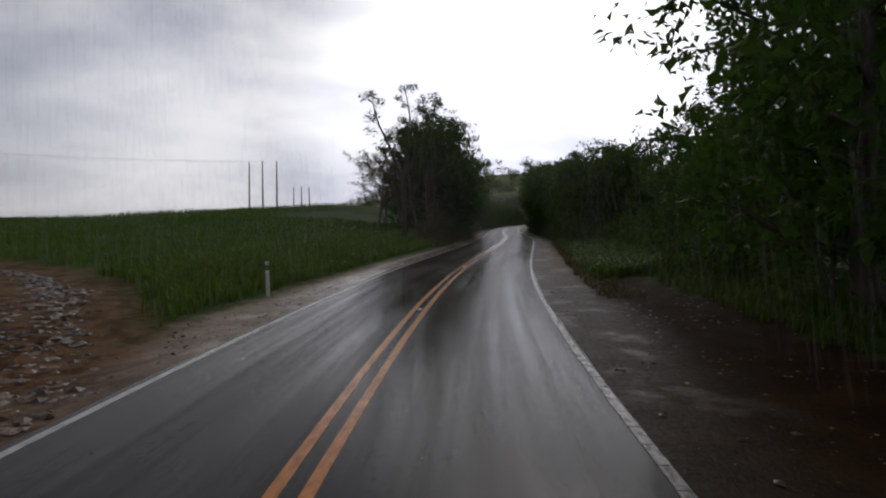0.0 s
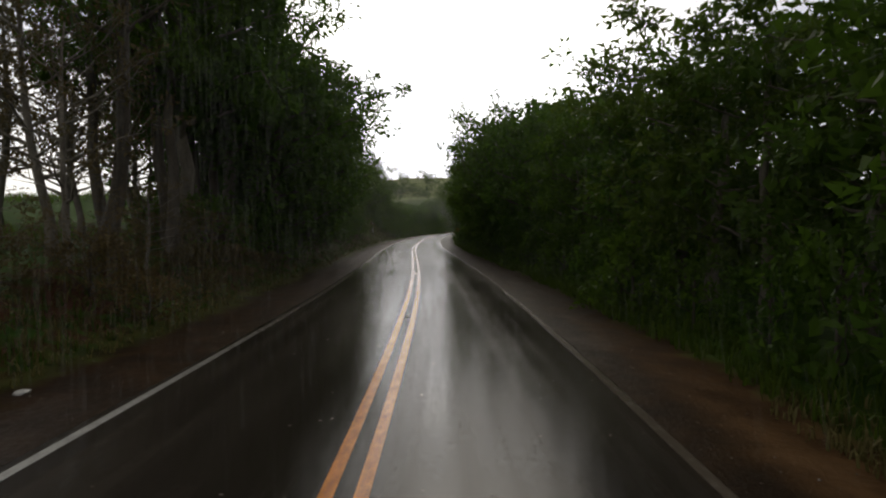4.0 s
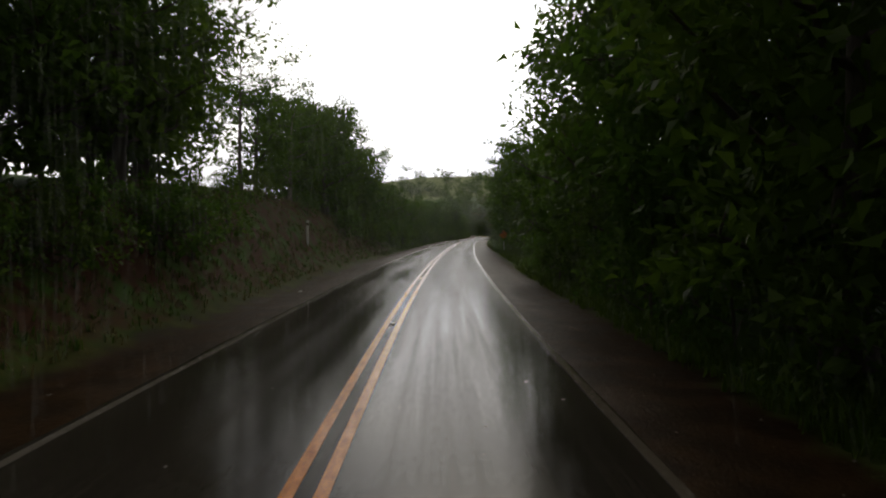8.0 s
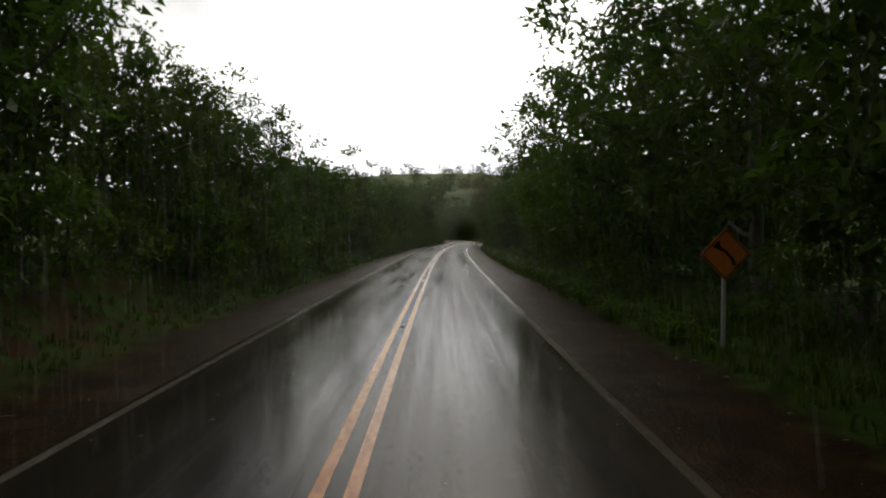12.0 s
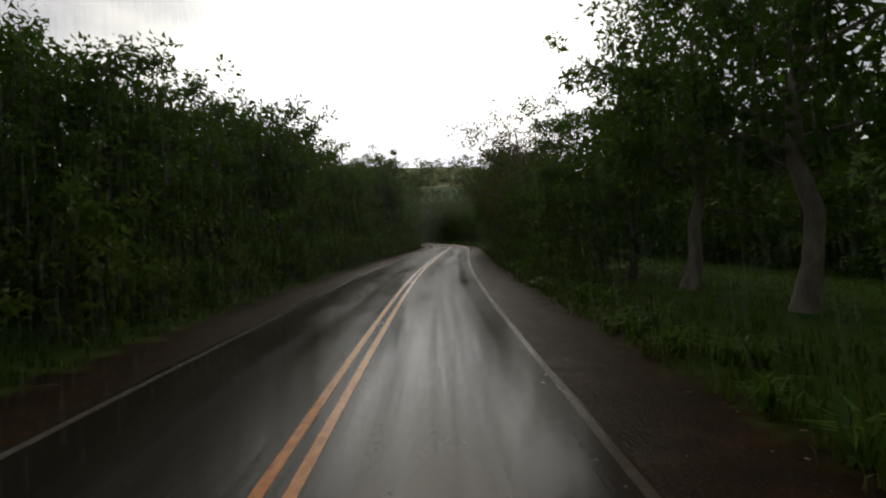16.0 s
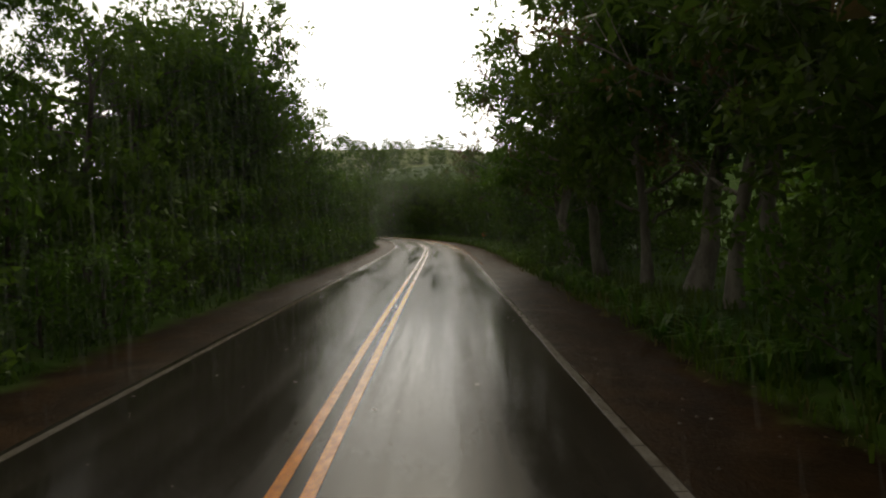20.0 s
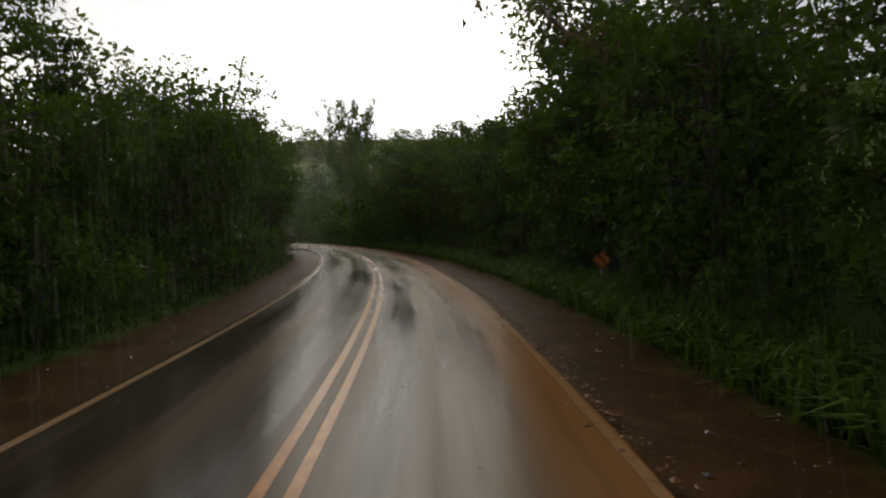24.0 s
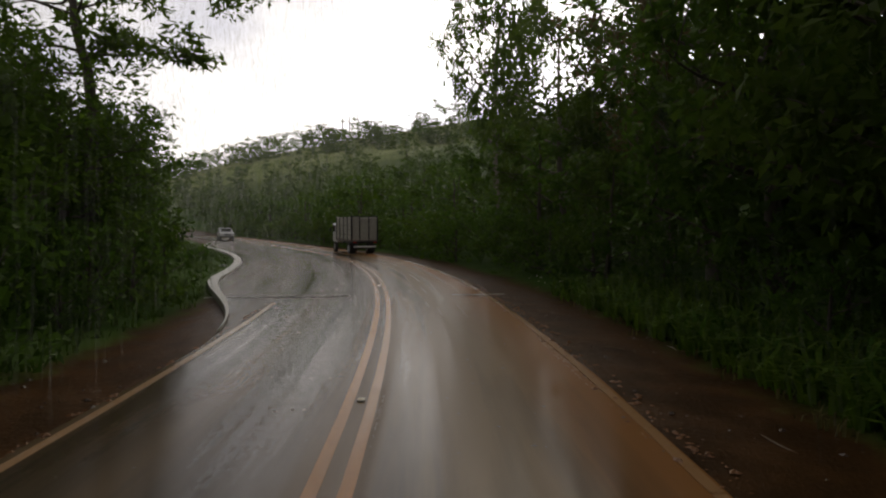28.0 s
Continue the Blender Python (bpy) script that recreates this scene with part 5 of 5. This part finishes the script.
def lorry(s, lat):
    x, y, th = at(s, lat)
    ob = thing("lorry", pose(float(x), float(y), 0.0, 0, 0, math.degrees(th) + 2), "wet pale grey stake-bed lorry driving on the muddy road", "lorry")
    ob.scale = (0.9, 0.9, 0.9)
    L, Wd = 5.2, 2.2
    part("bed", box(Wd, L, 0.14, 0, L / 2, 1.12, 0.02), M_PLANK, ob, "grey plank bed")
    for sx in (-0.42, 0.42):
        part("chassis_rail", box(0.10, 7.1, 0.20, sx, 3.7, 0.92, 0.015), M_DARKSTEEL, ob)
    for sx in (-1, 1):
        for zc in (1.42, 1.80, 2.18, 2.56, 2.92):
            part("side_board", box(0.035, L - 0.04, 0.30, sx * (Wd / 2 - 0.02), L / 2, zc, 0.008), M_TARP, ob)
        for yc in (0.06, 1.3, 2.6, 3.9, L - 0.06):
            part("stake", box(0.06, 0.07, 2.0, sx * (Wd / 2 + 0.03), yc, 2.12, 0.008), M_DARKSTEEL, ob)
    part("rear_panel", box(Wd - 0.12, 0.04, 1.75, 0, 0.05, 2.10, 0.01), M_TARP, ob, "pale boarded rear panel")
    for xc in (-1.07, -0.42, 0.36, 1.07):
        part("rear_stake", box(0.07, 0.06, 2.0, xc, -0.005, 2.12, 0.008), M_DARKSTEEL, ob)
    part("top_rail", box(Wd + 0.1, 0.08, 0.09, 0, 0.0, 3.12, 0.012), M_DARKSTEEL, ob)
    part("front_board", box(Wd, 0.05, 2.0, 0, L - 0.02, 2.12, 0.01), M_TARP, ob)
    part("tail_beam", box(Wd, 0.10, 0.16, 0, 0.02, 0.98, 0.015), M_DARKSTEEL, ob)
    part("bumper", box(1.9, 0.08, 0.13, 0, -0.04, 0.62, 0.02), M_POST_WHITE, ob, "pale striped bumper bar")
    for sx in (-1, 1):
        part("tail_light", box(0.24, 0.05, 0.11, sx * 0.86, -0.06, 0.98, 0.012), M_RED, ob, "red tail light")
        part("mudflap", box(0.52, 0.02, 0.46, sx * 0.80, 0.55, 0.50, 0.006), M_BLACK, ob, "black rubber mudflap")
        wheel("rear_wheel", ob, sx * 0.95, 1.15, 0.46, 0.25)
        wheel("rear_wheel", ob, sx * 0.65, 1.15, 0.46, 0.25)
        wheel("front_wheel", ob, sx * 0.92, 6.2, 0.46, 0.25)
        part("bed_bracket", box(0.06, 0.30, 0.5, sx * 0.42, 2.6, 0.86, 0.01), M_DARKSTEEL, ob)
    part("rear_axle", cyl(0.07, 0.07, 1.7, Matrix.Translation((0, 1.15, 0.46)) @ Matrix.Rotation(radians(90), 4, 'Y'), 10), M_DARKSTEEL, ob)
    cab = part("cab", box(2.05, 1.75, 1.75, 0, 6.25, 1.72, 0.16), M_CAB, ob, "faded white driver's cab")
    part("windscreen", box(1.75, 0.03, 0.72, 0, 7.13, 2.08, 0.01), M_GLASS, cab, "dark windscreen")
    for sx in (-1, 1):
        part("side_window", box(0.03, 0.85, 0.60, sx * 1.03, 6.45, 2.08, 0.01), M_GLASS, cab, "dark side window")
        part("mirror", box(0.16, 0.07, 0.34, sx * 1.24, 6.95, 2.0, 0.02), M_BLACK, cab)
    return ob


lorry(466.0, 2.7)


def pickup(s, lat):
    """A white pickup that comes the other way."""
    x, y, th = at(s, lat)
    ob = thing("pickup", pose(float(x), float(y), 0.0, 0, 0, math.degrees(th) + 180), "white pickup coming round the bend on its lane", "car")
    prof = [(-2.4, 0.45), (2.35, 0.45), (2.45, 0.70), (2.35, 1.02), (1.15, 1.12), (0.45, 1.70), (-0.95, 1.72), (-1.15, 1.14), (-2.45, 1.10)]
    bm = bmesh.new()
    left = [bm.verts.new((-0.88 + (0.12 if pz > 1.2 else 0), py, pz)) for py, pz in prof]
    right = [bm.verts.new((0.88 - (0.12 if pz > 1.2 else 0), py, pz)) for py, pz in prof]
    bm.faces.new(left), bm.faces.new(list(reversed(right)))
    for i in range(len(prof)):
        j = (i + 1) % len(prof)
        bm.faces.new((left[j], left[i], right[i], right[j]))
    bmesh.ops.recalc_face_normals(bm, faces=bm.faces)
    bmesh.ops.bevel(bm, geom=list(bm.edges), offset=0.05, segments=2, affect='EDGES', profile=0.5)
    body = part("body", bm, M_CARPAINT, ob)
    part("windscreen", box(1.36, 0.02, 0.72, 0, 0.83, 1.42, 0.01, Matrix.Rotation(radians(50), 4, 'X')), M_GLASS, body, "dark windscreen")
    for sx in (-1, 1):
        part("headlight", box(0.34, 0.06, 0.16, sx * 0.62, 2.40, 0.84, 0.02), M_LAMP, ob, "clear headlight")
        part("side_window", box(0.02, 1.1, 0.38, sx * 0.80, -0.2, 1.42, 0.01), M_GLASS, body, "dark side window")
        part("mirror", box(0.18, 0.10, 0.14, sx * 0.98, 0.72, 1.18, 0.03), M_BLACK, body)
        for yc in (-1.45, 1.50):
            wheel("wheel", ob, sx * 0.80, yc, 0.37, 0.24)
    part("grille", box(0.90, 0.05, 0.20, 0, 2.43, 0.80, 0.015), M_BLACK, ob, "dark grille")
    part("front_bumper", box(1.72, 0.16, 0.20, 0, 2.42, 0.52, 0.04), M_BLACK, ob, "dark front bumper")
    return ob


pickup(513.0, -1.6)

# ---------------------------------------------------------------- litter and the road's joint
M_LITTER = plain("pale_litter", (0.55, 0.54, 0.50), 0.5)
M_STICK = plain("wet_dead_wood", (0.20, 0.15, 0.10), 0.7)


def litter(s, lat, size):
    x, y, _ = at(s, lat)
    base = 0.0 if -3.4 < lat < 3.6 else float(height(x, y)[0])
    bm = bmesh.new()
    bmesh.ops.create_icosphere(bm, subdivisions=1, radius=size / 2)
    for v in bm.verts:
        v.co = Vector((v.co.x * (1.2 + 0.4 * RNG.random()), v.co.y * (0.7 + 0.5 * RNG.random()), max(v.co.z * (0.35 + 0.3 * RNG.random()), -size * 0.08)))
    me = bpy.data.meshes.new("litter")
    bm.to_mesh(me)
    bm.free()
    me.materials.append(M_LITTER)
    ob = new("litter", me)
    ob.matrix_world = pose(float(x), float(y), base + size * 0.06, 0, 0, RNG.random() * 360)
    tagged(ob, "crumpled pale scrap of litter on the wet ground", "litter", "scraps of litter")


for s, lat, size in ((55.5, 3.2, 0.10), (54.2, 5.3, 0.22), (52.6, 6.6, 0.26), (70.0, -5.2, 0.22), (118, -6.2, 0.12), (66.5, 5.0, 0.10),
                     (148, -4.6, 0.16), (230, 2.6, 0.10), (285, 4.6, 0.10), (300, -4.4, 0.12), (455, -7.2, 0.40), (412, 4.8, 0.12), (424, -5.6, 0.18)):
    litter(s, lat, size)


def pebbles(name, label, places, lo, hi, lift, material):
    """Loose bits on the ground: squashed eight-sided stones or flecks, too many to count."""
    s, lat = places[:, 0], places[:, 1]
    x, y, _ = at(s, lat)
    z = np.where((lat > -3.35) & (lat < 3.55), 0.0, height(x, y))
    n = len(x)
    r = lo + (hi - lo) * RNG.random(n) ** 2
    a = RNG.random(n) * 6.283
    cs, sn = np.cos(a), np.sin(a)
    shape = np.array([[1, 0, 0], [0.1, 0.62, 0], [-0.9, 0.1, 0], [0, -0.7, 0], [0.05, 0, 1], [0, 0, -0.6]])
    v = shape[None] * r[:, None, None] * (0.75 + 0.5 * RNG.random((n, 6, 1))) * np.array([1, 1, lift])
    v = np.stack([v[..., 0] * cs[:, None] - v[..., 1] * sn[:, None], v[..., 0] * sn[:, None] + v[..., 1] * cs[:, None], v[..., 2]], -1)
    v = v + np.stack([x, y, z + r * lift * 0.3], 1)[:, None]
    f = np.array([[0, 1, 4], [1, 2, 4], [2, 3, 4], [3, 0, 4], [1, 0, 5], [2, 1, 5], [3, 2, 5], [0, 3, 5]])
    faces = (np.arange(n)[:, None, None] * 6 + f[None]).reshape(-1, 3)
    tagged(new(name, mesh_of(name, v.reshape(-1, 3), faces, material)), label, "debris", kind="stuff")


M_STONE = plain("wet_brown_stones", (0.10, 0.072, 0.05), 0.45)
M_FLECK = plain("wet_dead_leaves", (0.05, 0.032, 0.018), 0.5)
pebbles("shoulder_gravel", "small wet stones scattered along the muddy shoulders", np.concatenate([
    scatter(2600, 0, 440, 3.7, 6.2), scatter(2600, 0, 440, -3.5, -5.8), scatter(900, 2, 60, -3.5, -5.6)]), 0.008, 0.034, 0.5, M_STONE)
pebbles("road_flecks", "dead leaves and grit lying on the wet asphalt", np.concatenate([
    scatter(1500, 2, 445, -3.2, 3.4), scatter(500, 2, 445, 2.9, 3.4), scatter(500, 360, 445, -2.5, 2.5)]), 0.010, 0.045, 0.12, M_FLECK)
M_DEADLEAF = plain("fallen_brown_leaves", (0.16, 0.085, 0.040), 0.55)
pebbles("leaf_litter", "fallen brown leaves on the dark earth under the trees", np.concatenate([
    scatter(1300, 3, 44, 4.8, 8.6), scatter(900, 190, 330, 5.2, 7.0), scatter(500, 66, 120, -5.0, -8.0), scatter(900, 345, 440, 5.0, 7.0)]), 0.02, 0.07, 0.15, M_DEADLEAF)
M_MUDRED = plain("wet_orange_mud", (0.23, 0.10, 0.038), 0.65)
pebbles("mud_ridge", "crumbled ridge of orange mud along the edge line", np.concatenate([
    scatter(1500, 340, 446, 3.38, 3.75), scatter(500, 352, 446, 3.1, 3.4), scatter(300, 385, 436, -3.5, -3.2)]), 0.012, 0.085, 0.35, M_MUDRED)


M_PALESTONE = plain("pale_wet_stones", (0.42, 0.38, 0.32), 0.4)
pebbles("verge_stones", "pale wet stones along the edge of the verge grass", np.concatenate([
    scatter(90, 426, 446, 6.6, 7.4), scatter(28, 410, 428, 6.3, 7.3)]), 0.03, 0.14, 0.4, M_PALESTONE)
M_CLAY = plain("wet_pale_clay", (0.25, 0.155, 0.095), 0.3)
M_CLOD = plain("dark_mud", (0.060, 0.034, 0.020), 0.4)
tu, tv = RNG.random(1500), RNG.normal(size=1500) * 1.35
tx = np.interp(tu, [0, 0.25, 0.5, 0.75, 1], [-3.9, -7.5, -11.8, -16.5, -28.0]) + tv * 0.75
ty = np.interp(tu, [0, 0.25, 0.5, 0.75, 1], [7.0, 13.5, 20.5, 25.5, 33.0]) - tv * 0.5
track_places = np.stack(by_road(tx, ty), 1)
track_places = track_places[track_places[:, 1] < -4.0]
pebbles("track_clay", "pale wet ridges of clay in the dirt track", track_places[:len(track_places) // 2], 0.04, 0.24, 0.22, M_CLAY)
pebbles("track_mud", "dark clods of mud in the dirt track", track_places[len(track_places) // 2:], 0.04, 0.20, 0.3, M_CLOD)
pebbles("shoulder_clods", "dark clods of mud along the sandy shoulder", np.concatenate([
    scatter(700, 2, 62, -3.35, -5.4, 0.8), scatter(350, 4, 60, 3.7, 5.6), scatter(500, 350, 440, 3.7, 6.0), scatter(260, 350, 440, -3.4, -5.4)]), 0.015, 0.085, 0.35, M_CLOD)


def stick(s, lat, length, turn):
    x, y, _ = at(s, lat)
    base = 0.006 if -3.4 < lat < 3.6 else float(height(x, y)[0])
    u = np.linspace(-0.5, 0.5, 6)
    p = np.column_stack([u * length, np.sin(u * 4 + s) * length * 0.06, 0.012 + 0.01 * np.cos(u * 5)])
    v, q = tube(p, 0.011 * (1.1 - np.abs(u)), 6, 0)
    ob = new("stick", mesh_of("stick", v, q, M_STICK, True))
    ob.matrix_world = pose(float(x), float(y), base, 0, 0, turn)
    tagged(ob, "thin wet dead stick lying on the ground", "stick", "fallen sticks")


for i in range(46):
    if i % 2:
        stick(RNG.uniform(345, 445), RNG.uniform(4.2, 7.0), RNG.uniform(0.25, 0.8), RNG.uniform(0, 360))
    else:
        stick(RNG.uniform(5, 345), RNG.choice([-1, 1]) * RNG.uniform(4.0, 6.2), RNG.uniform(0.2, 0.7), RNG.uniform(0, 360))
stick(385.5, -0.1, 0.5, 30)
stick(36.0, -4.2, 0.75, 60)

pebbles("joint_rubble", "dark broken bits along the culvert joint", np.concatenate([
    scatter(70, 438.0, 438.4, -5.2, -0.8), scatter(30, 438.0, 438.4, 2.3, 3.4), scatter(60, 434, 443, -5.0, 1.0)]), 0.02, 0.10, 0.25, M_CLOD)
# a rough culvert joint across the road in the bend, with broken rims
for nm, la, lb in (("culvert_joint_left", -5.4, -1.0), ("culvert_joint_right", 2.2, 3.9)):
    cx, cy, th = at(438.5, (la + lb) / 2)
    bm = bmesh.new()
    n = 14
    top = []
    for i in range(n):
        u = i / (n - 1) - 0.5
        w = 0.035 + 0.075 * RNG.random()
        top.append((bm.verts.new((u * (lb - la), -w, 0.012)), bm.verts.new((u * (lb - la), w, 0.014))))
    for i in range(n - 1):
        bm.faces.new((top[i][0], top[i + 1][0], top[i + 1][1], top[i][1]))
    bmesh.ops.solidify(bm, geom=list(bm.faces), thickness=0.02)
    tagged(part(nm, bm, M_CONCRETE), "broken concrete joint across the wet road", "road joint", kind="structure").matrix_world = pose(float(cx), float(cy), 0.0, 0, 0, math.degrees(th))
